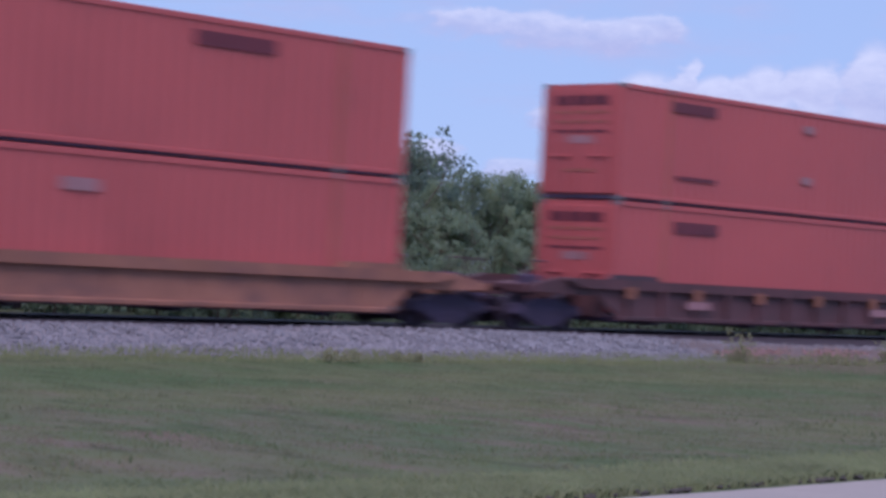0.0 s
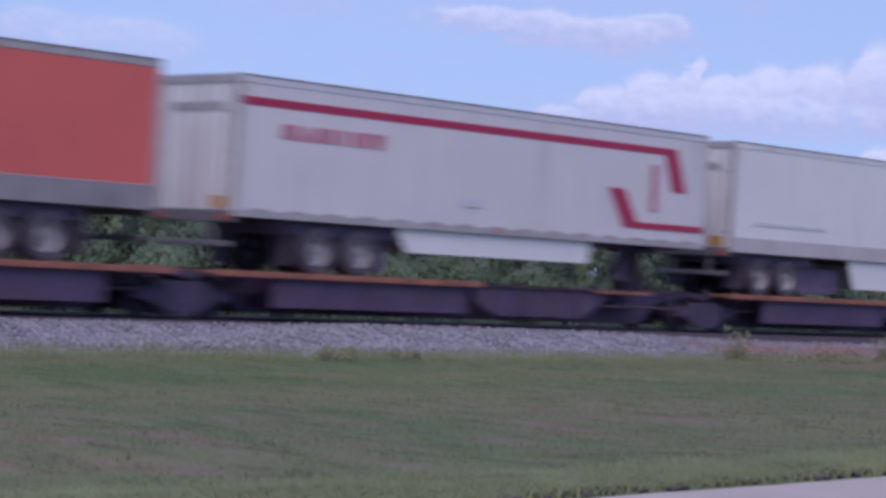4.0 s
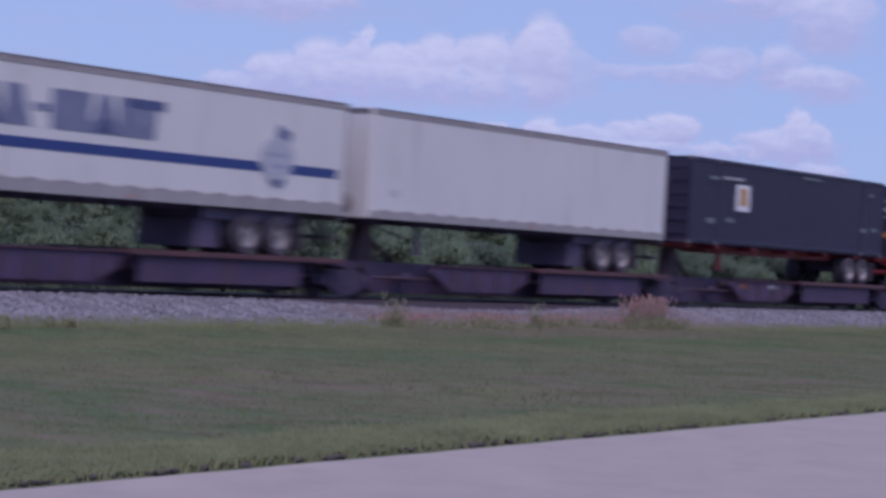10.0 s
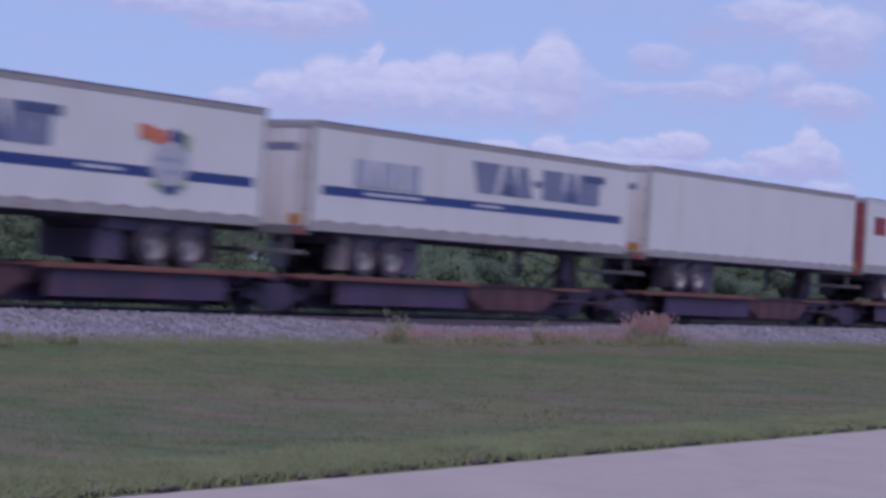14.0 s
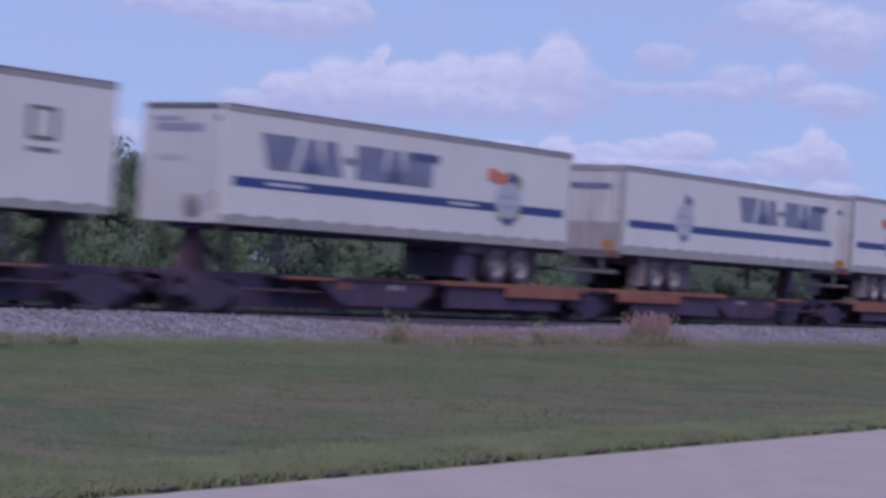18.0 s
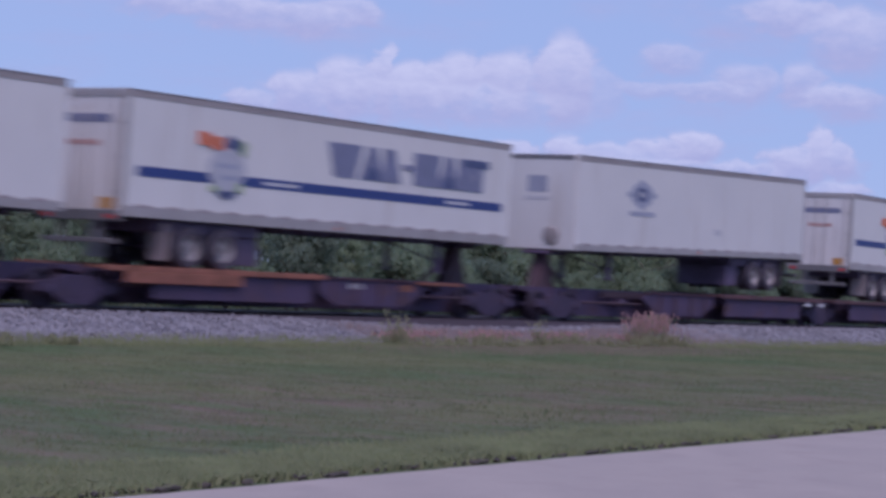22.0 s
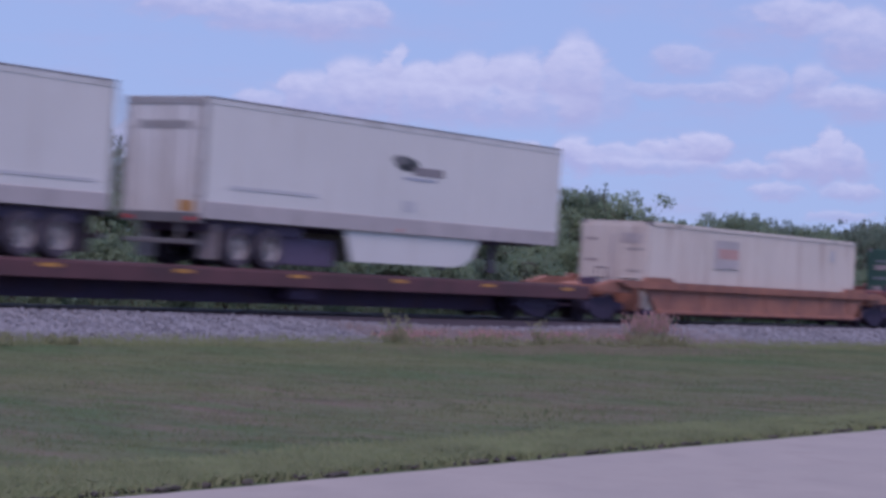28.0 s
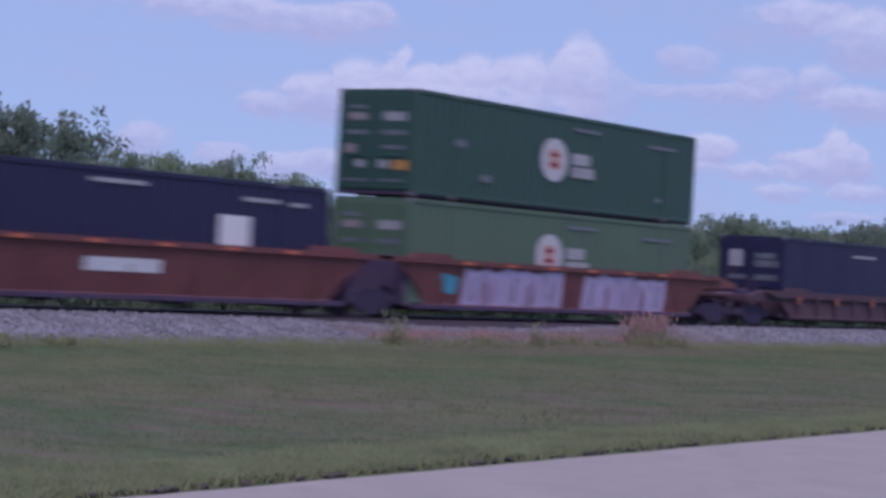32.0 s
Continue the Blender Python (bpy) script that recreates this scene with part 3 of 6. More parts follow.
    ls = (0.042 + 0.048 * g.random(leaves))[:, None]
    v = np.stack([pos - u * ls * 1.3, pos + w * ls * 0.62 + u * ls * 0.1, pos + u * ls * 1.3, pos - w * ls * 0.62 + u * ls * 0.1], 1).reshape(-1, 3)
    f = np.arange(leaves * 4).reshape(-1, 4)
    # leaves turn outward and up towards the light
    nr = d * rad * 0.8 + (pos - (0, 0, height * 0.45)) / (spread, spread, height * 0.6) + (0, 0, 0.9) + 0.25 * g.standard_normal((leaves, 3))
    nr /= np.linalg.norm(nr, axis=1)[:, None]
    flip = (np.cross(v[1::4] - v[0::4], v[3::4] - v[0::4]) * nr).sum(1) < 0
    f[flip] = f[flip][:, ::-1]
    crown = mesh_from("crown", v.tolist(), f.tolist(), material, True)
    crown.normals_split_custom_set_from_vertices(np.repeat(nr, 4, 0).tolist())
    return trunk, crown, twigs


KINDS = [
    (tree_parts(11, 5.6, 1.9, 7600, M["leaf"], 0.6), "bushy green broadleaf tree behind the railway"),
    (tree_parts(12, 6.2, 1.6, 7600, M["leaf_dark"], 0.8), "tall dark green tree with an uneven crown"),
    (tree_parts(13, 5.0, 2.2, 8800, M["leaf"], 0.4), "broad green tree in a dense thicket"),
    (tree_parts(14, 5.4, 1.8, 7600, M["leaf_pale"], 0.5), "pale green leafy tree in a thicket"),
    (tree_parts(15, 6.6, 1.5, 4600, M["leaf_dark"], 1.5), "slender open tree rising over the thicket"),
    (tree_parts(16, 3.2, 1.9, 7200, M["leaf_dark"], 0.3), "low green shrub at the edge of the thicket"),
    (tree_parts(17, 2.6, 1.7, 6000, M["leaf"], 0.3), "low green shrub at the edge of the thicket"),
]


def plant(kind, x, y, z, scale, turn, wide=1.0):
    (trunk, crown, twigs), label = KINDS[kind]
    shrub = kind > 4
    ob = tagged(new("shrub" if shrub else "tree"), label, "shrub" if shrub else "tree", "shrubs before the wood" if shrub else "trees behind the track")
    part("trunk", trunk, None, ob)
    part("crown", crown, None, ob)
    if scale * HEIGHTS[kind] > 3.5:
        tagged(part("brushwood", twigs, None, ob), kind="stuff")
    ob.matrix_basis = pose(x, y, z, 0, 0, turn) @ Matrix.Diagonal((scale * wide, scale * wide, scale, 1))


TOP_X = [-60, 20, 34.8, 36.9, 37.7, 38.3, 39.8, 40.8, 41.8, 42.3, 43.6, 44.1, 45.3, 46.3, 47.0, 48.8, 49.8, 52, 53.1, 55.5, 57.8, 61, 64, 67, 70, 78, 85, 89, 91, 99, 110, 118, 140, 200]
TOP_Z = [5.5, 6.2, 6.2, 6.7, 6.3, 5.5, 5.4, 5.0, 4.4, 5.3, 5.6, 5.3, 6.2, 6.0, 5.2, 5.2, 5.2, 5.4, 5.2, 5.6, 5.4, 5.1, 4.95, 4.4, 4.9, 5.2, 6.0, 5.2, 4.5, 5.4, 5.1, 6.0, 6.0, 7.0]
HEIGHTS = [5.6, 6.3, 5.0, 5.5, 6.9, 3.2, 2.6]
rt = random.Random(8)
x = 14.0
while x < 175:
    top = float(np.interp(x, TOP_X, TOP_Z)) + 0.15
    kind = rt.choice((0, 1, 2, 3, 0, 2, 3, 1))
    plant(kind, x, 50 + rt.uniform(-0.8, 0.8), -0.15, top / HEIGHTS[kind] * rt.choice((0.9, 0.94, 0.97, 1.0)), rt.uniform(0, 360), 1.05)
    x += rt.uniform(1.9, 3.0)
    if 33 < x < 69:
        x = 69.5
x = 10.0
while x < 170:
    top = float(np.interp(x, TOP_X, TOP_Z))
    kind = rt.choice((0, 2, 3, 3, 3))
    plant(kind, x, 46.6 + rt.uniform(-0.7, 0.7), -0.15, top / HEIGHTS[kind] * rt.uniform(0.5, 0.78), rt.uniform(0, 360), 1.15)
    x += rt.uniform(2.5, 3.6)
x = 12.0
while x < 150:
    kind = rt.choice((5, 6, 6))
    plant(kind, x, 43.8 + rt.uniform(-0.7, 0.7), -0.2, rt.uniform(0.6, 1.05), rt.uniform(0, 360), 1.0)
    x += rt.uniform(2.6, 3.8)
# the stretch where the skyline shows best, crown by crown
for px_, top, kind in ((33.9, 5.3, 3), (35.3, 5.7, 3), (36.8, 6.75, 0), (37.5, 6.3, 3), (39.0, 5.2, 3), (40.0, 5.0, 3), (40.9, 4.8, 3), (41.8, 4.1, 3), (42.2, 4.2, 2), (42.6, 5.35, 1), (43.5, 5.65, 2), (45.0, 6.2, 1), (45.9, 6.45, 1),
                       (46.7, 5.35, 3), (48.3, 4.95, 3), (49.9, 4.95, 2), (51.6, 5.0, 3), (52.8, 5.1, 3), (54.4, 5.5, 0), (56.0, 5.5, 3), (57.4, 5.65, 3), (59.2, 5.6, 0), (60.8, 5.35, 2), (62.5, 5.2, 3), (64.0, 5.05, 0), (65.6, 4.55, 2), (67.2, 4.35, 0), (68.8, 4.7, 3)):
    plant(kind, px_, 50 + rt.uniform(-0.7, 0.7), -0.15, top / HEIGHTS[kind] * 0.98, rt.uniform(0, 360), 0.62)
for px_, top, kind in ((34.6, 5.0, 2), (36.0, 5.4, 2), (39.5, 5.25, 2), (40.4, 5.2, 2), (41.3, 5.0, 2)):
    plant(kind, px_, 50.6, -0.15, top / HEIGHTS[kind] * 0.98, rt.uniform(0, 360), 0.6)
for px_, top in ((48.9, 6.8), (47.9, 5.9), (85.0, 6.25), (117.7, 6.4), (36.7, 6.7), (99.3, 5.7)):
    plant(4, px_, 50.0, -0.15, top / 6.9, rt.uniform(0, 360))
plant(3, 65.9, 50.4, -0.15, 0.78, 40, 0.7)
# the wood goes on beyond, thinning out
x = 60.0
while x < 420:
    kind = rt.choice((0, 1, 2, 3))
    plant(kind, x, 58 + (x - 60) * 0.12 + rt.uniform(-3, 3), -0.1, rt.uniform(0.9, 1.12), rt.uniform(0, 360), 1.3)
    x += rt.uniform(4, 6) * (1 + x / 250)
x = -120.0
while x < 12:
    kind = rt.choice((0, 1, 2, 3))
    plant(kind, x, 49 + rt.uniform(-2, 2), -0.1, rt.uniform(0.9, 1.15), rt.uniform(0, 360), 1.3)
    x += rt.uniform(4.5, 7.0)


# ---- grass ----
def surface_z(x, y):
    return max(ground_z(x, y), float(np.interp(y, [p[0] for p in prof], [p[1] for p in prof])) - dip(x) * (y > 30.6) if 29.6 < y < 39.6 else -9)


def blades(count, xr, yr, height, width, seed, lean=0.5, keep=None, mown=False):
    g = np.random.default_rng(seed)
    x = xr[0] + (xr[1] - xr[0]) * g.random(count * 2)
    y = yr[0] + (yr[1] - yr[0]) * g.random(count * 2) ** 0.9
    ok = (x > y * 0.60 - 1.5) & (x < y * 2.6 + 4)
    if keep is not None:
        ok &= keep(x, y, g)
    x, y = x[ok][:count], y[ok][:count]
    n = len(x)
    z = np.array([surface_z(a, b) for a, b in zip(x, y)])
    patch = np.array([noise.noise((a * 0.8, b * 0.9, 7)) for a, b in zip(x, y)])
    h = height * (0.55 + 0.6 * g.random(n)) * (1 + 0.5 * patch)
    a = -0.5 + 2.2 * (g.random(n) - 0.5) if mown else g.random(n) * 6.283     # mown blades lie away from the road
    c, s = np.cos(a), np.sin(a)
    b = a + 1.57 + 1.6 * (g.random(n) - 0.5) if mown else g.random(n) * 6.283
    l = lean * h * (0.3 + g.random(n))
    wv = width * (0.7 + 0.6 * g.random(n))
    p0 = np.stack([x - c * wv / 2, y - s * wv / 2, z - 0.01], 1)
    p1 = np.stack([x + c * wv / 2, y + s * wv / 2, z - 0.01], 1)
    m0 = np.stack([x - c * wv * 0.35 + np.cos(b) * l * 0.35, y - s * wv * 0.35 + np.sin(b) * l * 0.35, z + h * 0.6], 1)
    m1 = np.stack([x + c * wv * 0.35 + np.cos(b) * l * 0.35, y + s * wv * 0.35 + np.sin(b) * l * 0.35, z + h * 0.6], 1)
    t = np.stack([x + np.cos(b) * l, y + np.sin(b) * l, z + h], 1)
    v = np.stack([p0, p1, m1, m0, t], 1).reshape(-1, 3)
    i = np.arange(n)[:, None] * 5
    quads = (i + np.array([0, 1, 2, 3])).tolist()
    tris = (i + np.array([3, 2, 4])).tolist()
    return v.tolist(), quads + tris


def lawn(name, v, f, material, label):
    """Blades joined into one sheet of turf, shaded with the lie of the ground."""
    me = mesh_from(name, v, f, material, True)
    g = np.random.default_rng(len(v))
    n = len(v) // 5
    nr = np.repeat(np.stack([0.12 * g.standard_normal(n), 0.12 * g.standard_normal(n), np.ones(n)], 1), 5, 0)
    nr /= np.linalg.norm(nr, axis=1)[:, None]
    me.normals_split_custom_set_from_vertices(nr.tolist())
    return tagged(new(name, me), label, "grass", kind="stuff")


v, f = blades(120000, (4, 82), (9.5, 30.4), 0.03, 0.03, 21, 2.2, lambda x, y, g: y > 9.45 + 0.034 * x, True)
lawn("grass", v, f, M["blade"], "short dull green and straw-brown mown grass")
clump = lambda x, y, g: np.array([noise.noise((a * 2.6, b * 1.1, 11)) + 0.5 * noise.noise((a * 0.5, b * 0.25, 12)) > 0.3 + 0.14 * q for a, b, q in zip(x, y, g.random(len(x)))]) & (y > 10.2 + 0.034 * x)
v, f = blades(26000, (4, 70), (10.2, 29.5), 0.062, 0.03, 31, 0.9, clump, True)
lawn("grass_tufts", v, f, M["tuft"], "darker tufts standing out of the mown grass")
v, f = blades(64000, (4, 32), (9.5, 12.2), 0.085, 0.022, 22, 1.7, lambda x, y, g: (y > 9.40 + 0.034 * x) & (y < 10.2 + 0.034 * x + 0.9 * g.random(len(x)) ** 2), True)
lawn("verge_grass", v, f, M["edge_blade"], "longer yellow-green grass hanging over the road edge")
v, f = blades(16000, (14, 80), (28.7, 30.45), 0.13, 0.016, 23, 0.8, None, True)
lawn("trackside_grass", v, f, M["edge_blade"], "uneven taller grass along the foot of the stone bank")
v, f = blades(9000, (36, 62), (25.6, 29.0), 0.12, 0.014, 25, 0.8, lambda x, y, g: g.random(len(x)) < np.exp(-((x - 48) / 7) ** 2) * np.clip((y - 25.6) / 2.6, 0, 1), True)
lawn("rough_grass", v, f, M["rough_blade"], "unmown dull grey-green grass before the weedy bank")
v, f = blades(15000, (42, 62), (29.6, 32.0), 0.17, 0.012, 24, 0.6, lambda x, y, g: g.random(len(x)) < np.exp(-((x - 51) / 7) ** 2), True)
tagged(lawn("dry_weeds", v, f, M["dry_stem"], "sparse pinkish-brown dry weeds on the stone bank"), category="weeds")
# dark clods along the road, for broken soil and the shade under overhanging turf
g = np.random.default_rng(9)
cn = 1100
cx = 5 + 27 * g.random(cn)
cx += 0.5 * np.sin(cx * 3.1)
cy = 9.36 + 0.034 * cx + 0.02 + 0.13 * g.random(cn)
cs = (0.01 + 0.022 * g.random(cn) ** 1.6)[:, None, None]
cv = iv[None] * (1 + 0.2 * g.standard_normal((cn, len(iv), 1))) * cs * np.array([1.9, 0.8, 0.8])
cv = cv + np.stack([cx, cy, np.full(cn, 0.005)], 1)[:, None, :]
tagged(new("soil_clods", mesh_from("soil_clods", cv.reshape(-1, 3).tolist(), (ifc[None] + (np.arange(cn) * len(iv))[:, None, None]).reshape(-1, 3).tolist(), M["soil_and_shade"])), "dark crumbs for soil and grass shade along the road edge", "soil", kind="stuff")

# ---- shared meshes of the train ----
tyre_mesh = done(lathe([(0.30, -0.12), (0.46, -0.13), (0.505, -0.09), (0.505, 0.09), (0.46, 0.13), (0.30, 0.12)], 24, caps=False), "tyre", M["rubber"], False)
rim_mesh = done(lathe([(0.10, -0.05), (0.16, -0.06), (0.19, 0.03), (0.27, 0.0), (0.305, -0.115), (0.305, 0.115), (0.2, 0.1)], 20), "rim", M["rim_white"], False)
hub_mesh = done(lathe([(0.05, -0.10), (0.09, -0.09), (0.11, -0.02), (0.11, 0.05)], 12), "hub", M["rail_dark"], False)
wheel_mesh = done(lathe([(0.06, -0.09), (0.12, -0.08), (0.14, -0.02), (0.34, 0.0), (0.37, -0.06), (0.42, -0.065), (0.425, 0.03), (0.46, 0.045), (0.46, 0.07), (0.36, 0.07), (0.14, 0.05)], 24), "wheel", M["steel_wheel"], False)
axle_mesh = done(lathe([(0.075, -0.98), (0.075, 0.98)], 10), "axle", M["oily_steel"])
frame_outline = [(-1.28, 0.42), (-1.22, 0.62), (-0.75, 0.66), (-0.45, 0.78), (0.45, 0.78), (0.75, 0.66), (1.22, 0.62), (1.28, 0.42), (1.02, 0.38), (0.7, 0.30), (0.36, 0.12), (-0.36, 0.12), (-0.7, 0.30), (-1.02, 0.38)]
frame_mesh = done(prism(frame_outline, -0.07, 0.07), "side_frame", M["oily_steel"])
cap_mesh = done(lathe([(0.06, -0.05), (0.12, -0.03), (0.12, 0.04)], 10), "bearing_cap", M["oily_steel"])
spring_mesh = done(lathe([(0.05, 0.14), (0.09, 0.16), (0.09, 0.22), (0.07, 0.25), (0.09, 0.28), (0.09, 0.36), (0.05, 0.4)], 10, "Z"), "spring", M["oily_steel"])
casting_mesh = done(box(-0.09, 0.09, -0.082, 0.082, -0.06, 0.06, 0.012), "corner_casting", M["rail_dark"])


def truck(parent, x):
    """A two-axle rail truck under its car; heights are from the rail."""
    bolster = part("truck", box(-0.2, 0.2, -1.05, 1.05, 0.34, 0.72, 0.03), M["oily_steel"], parent, "oily dark two-axle rail truck")
    bolster.location = (x, 0, 0)
    for y in (-1.0, 1.0):
        ob = part("side_frame", frame_mesh, None, bolster)
        ob.location = (0, y, 0)
        for dx in (-0.12, 0.12):
            part("spring", spring_mesh, None, bolster).location = (dx, y, 0)
        for dx in (-0.89, 0.89):
            c = part("bearing_cap", cap_mesh, None, bolster)
            c.location = (dx, y + math.copysign(0.09, y), 0.46)
            c.rotation_euler = (0, 0, 0 if y < 0 else math.pi)
    for dx in (-0.89, 0.89):
        part("axle", axle_mesh, None, bolster).location = (dx, 0, 0.46)
        for y in (-0.755, 0.755):
            w = part("wheel", wheel_mesh, None, bolster)
            w.location = (dx, y, 0.46)
            w.rotation_euler = (0, 0, 0 if y < 0 else math.pi)
    return bolster


def coupler(parent, x, sign):
    part("coupler", box(x, x + sign * 0.75, -0.1, 0.1, 0.72, 0.95, 0.03), M["steel_dark"], parent)


# ---- well cars ----
def well_car(s0, s1, paint, label, top=1.28, ribs=0, ends=(True, True), deep=0.38, tabs=(), stand="", cut=0.35):
    """A well car; s0..s1: its well along the train; heights from the rail. ends: whether each end has a truck and platform of its own; cut: how far the foot of the sides stops short of the well's end."""
    L = s1 - s0
    car = moving("well_car", label, "rail car", s0, RAIL_Z, "well cars of the train")
    P = M[paint]
    chord = 0.14 if top > 1.6 else 0.24
    for y, side in ((-1.42, -1), (1.42, 1)):
        r0, r1 = (cut if ends[0] or top < 1.6 else 0.9), (cut if ends[1] or top < 1.6 else 0.9)      # cut back over a shared truck
        o = [(r0, deep), (L - r1, deep), (L + 0.55 - r1 * 0.9, 0.62 + r1 * 0.4), (L + 0.85, top - 0.06), (-0.85, top - 0.06), (-0.55 + r0 * 0.9, 0.62 + r0 * 0.4)]
        bm = prism(o, y - 0.02, y + 0.02)
        foot = 0.16 if top > 1.6 else 0.0
        for vt in bm.verts:        # tall sides lean in towards the foot, low ones stand back under the chord
            vt.co.y -= side * (foot * (top - vt.co.z) / (top - deep) if foot else 0.07 * (vt.co.z - deep) / (top - deep))
        sill = part("side_sill", bm, P, car)
        part("top_chord", prism([(-1.7, top - 0.07), (-1.5, top), (L + 1.5, top), (L + 1.7, top - 0.07), (L + 1.1, top - chord), (-1.1, top - chord)], y - 0.09, y + 0.09), P, sill)
        part("bottom_chord", box(r0 - 0.1, L + 0.1 - r1, y - side * foot - 0.08, y - side * foot + 0.08, deep - 0.06, deep + 0.06, 0.02), P, sill)
        for k in range(ribs):
            x = L * (k + 0.5) / ribs
            if k % 2 == 0 and side < 0:
                part("rust_patch", box(x - 0.2, x + 0.2, y + side * 0.112, y + side * 0.118, top - 0.45, top - 0.16, 0), M["deck_orange"], sill)
            part("rib", box(x - 0.08, x + 0.08, y + side * 0.02, y + side * 0.11, deep + 0.06, top - 0.12, 0.02), P, sill)
        for x in (0.9, L - 0.9):
            part("guide_plate", prism([(x - 1.0, top), (x + 1.0, top), (x + 0.85, top + 0.13), (x - 0.85, top + 0.13)], y - 0.06, y + 0.06), M["steel_brown"] if ribs else P, sill)
        if not ribs:
            for k in range(7):     # welded seams, and short reflectors under the chord
                x = L * (k + 0.7) / 7.3
                part("seam", prism([(x - 0.03, deep + 0.07), (x + 0.03, deep + 0.07), (x + 0.03, top - chord - 0.02), (x - 0.03, top - chord - 0.02)], y + side * 0.012 - side * 0.05, y + side * 0.034 - side * (0.02 if not foot else 0.09)), P, sill)
                if foot and side < 0 and k < 6:
                    part("reflector", box(x + 0.8, x + 1.3, y + side * 0.091, y + side * 0.097, top - 0.12, top - 0.05, 0), M["orange"], sill)
        for x in tabs:
            part("data_plate", box(x, x + 1.0, y + side * 0.112, y + side * 0.118, 0.66, 0.86, 0), M["worn_plate"], sill, "faded data plate")
    part("well_floor", box(0.2, L - 0.2, -1.36, 1.36, deep - 0.09, deep + 0.04, 0.01), M["steel_dark"], car)
    for k in range(4):
        x = L * (k + 0.5) / 4
        part("cross_bearer", box(x - 0.12, x + 0.12, -1.3, 1.3, deep - 0.16, deep - 0.08, 0.01), M["steel_dark"], car)
    for end, x, sg in ((0, 0, -1), (1, L, 1)):
        # tall cars and shared ends: bulkhead coloured dark for the shade over the truck
        part("bulkhead", box(x + sg * 0.02, x + sg * 0.14, -1.3, 1.3, deep, top - 0.12, 0.02), P if ends[end] and top < 1.6 else M["steel_dark"], car)
        if ends[end]:
            deck = part("end_platform", prism([(x + sg * 0.2, top - 0.14), (x + sg * 1.5, top - 0.14), (x + sg * 3.0, top - 0.32), (x + sg * 3.0, top - 0.5), (x + sg * 0.5, top - 0.5)], -0.55, 0.55), P, car)
            for y in (-1.25, 1.25):
                part("corner_beam", prism([(x + sg * 0.5, top - 0.12), (x + sg * 1.7, top), (x + sg * 2.9, top - 0.22), (x + sg * 2.9, top - 0.36), (x + sg * 0.6, top - 0.42)], y - 0.12, y + 0.12), P, deck)
            part("end_sill", box(x + sg * 2.86, x + sg * 3.0, -1.35, 1.35, top - 0.42, top - 0.2, 0.02), P, deck)
            part("brake_box", box(x + sg * 2.0, x + sg * 2.5, -0.9, -0.5, top - 0.3, top + 0.02, 0.03), M["steel_dark"], deck)
            for y in (-1.3, 1.3):
                bm = tube((x + sg * 2.3, y, top - 0.3), (x + sg * 2.3, y, top + 0.35), 0.02)
                tube((x + sg * 2.9, y, top - 0.3), (x + sg * 2.9, y, top + 0.35), 0.02, into=bm)
                tube((x + sg * 2.3, y, top + 0.35), (x + sg * 2.9, y, top + 0.35), 0.02, into=bm)
                part("grab_iron", bm, M["steel_brown"], deck)
            if stand and sg > 0:
                part("brake_stand", box(x + 2.3, x + 2.92, -1.3, -1.24, top - 0.25, top + 0.5, 0.02), M[stand], deck, "upright end plate")
            truck(car, x + sg * 1.95)
            coupler(car, x + sg * 3.0, sg)
    return car


ORANGE_WELL = "rust-stained orange steel well car on the track"
well_car(17.7, 34.0, "steel_orange", ORANGE_WELL + ", under stacked red containers")
well_car(41.35, 57.9, "steel_maroon", "ribbed maroon steel well car with orange rust patches", top=1.32, ribs=12, tabs=(3.0, 11.6))
well_car(65.1, 82.1, "steel_orange", "empty " + ORANGE_WELL, stand="steel_brown")
well_car(179.0, 196.1, "steel_orange", "empty " + ORANGE_WELL, stand="steel_orange")
well_car(592.3, 609.6, "steel_orange", ORANGE_WELL + ", carrying a white container", top=1.36, cut=0.9)
w_cyan = well_car(616.2, 632.9, "steel_red", "red-brown well car with blue and teal painted tags", top=1.66, ends=(True, False), cut=0.5)
w_plain = well_car(635.8, 652.9, "steel_red", "red-brown well car with a pale name board", top=1.68, ends=(False, False))
w_lilac = well_car(655.5, 672.0, "steel_red", "red-brown well car covered with large lilac tags", top=1.68, ends=(False, True), cut=0.5)
well_car(678.9, 695.5, "steel_brown", "dark brown steel well car on the track", top=1.32, ribs=10)
truck(w_cyan, 18.15)
truck(w_plain, 18.4)


def sheet(outline, layer, top=1.67):
    """A thin painted shape that lies on the leaning side of a well car."""
    bm = prism(outline, -1.446 - 0.004 * layer, -1.436)
    for vt in bm.verts:
        vt.co.y += 0.16 * (top - vt.co.z) / (top - 0.27)
    return bm


def tag_strokes(car, x0, x1, z0, z1, colour, seed, n):
    """Sprayed block shapes on a car's side, with uneven outlines and no words."""
    r = random.Random(seed)
    w = (x1 - x0) / n
    for k in range(n):
        a, b = x0 + k * w, x0 + (k + 0.93) * w
        j = lambda: r.uniform(-0.07, 0.07)
        o = [(a + j(), z0 + j()), (a + 0.4 * w + j(), z0 + 0.12 + j()), (b + j(), z0 + j()), (b + j(), (z0 + z1) / 2), (b + j(), z1 + j()), (a + 0.5 * w, z1 - 0.1 + j()), (a + j(), z1 + j())]
        part("sprayed_tag", sheet(o, 0), M[colour], car, "sprayed %s block tag" % colour.replace("_", " "))
        part("sprayed_tag", sheet([(a + 0.4 * w, z0 + 0.2), (a + 0.52 * w, z0 + 0.2), (a + 0.5 * w, z1 - 0.25), (a + 0.42 * w, z1 - 0.25)], 1), M["steel_red" if k % 2 else "black"], car)


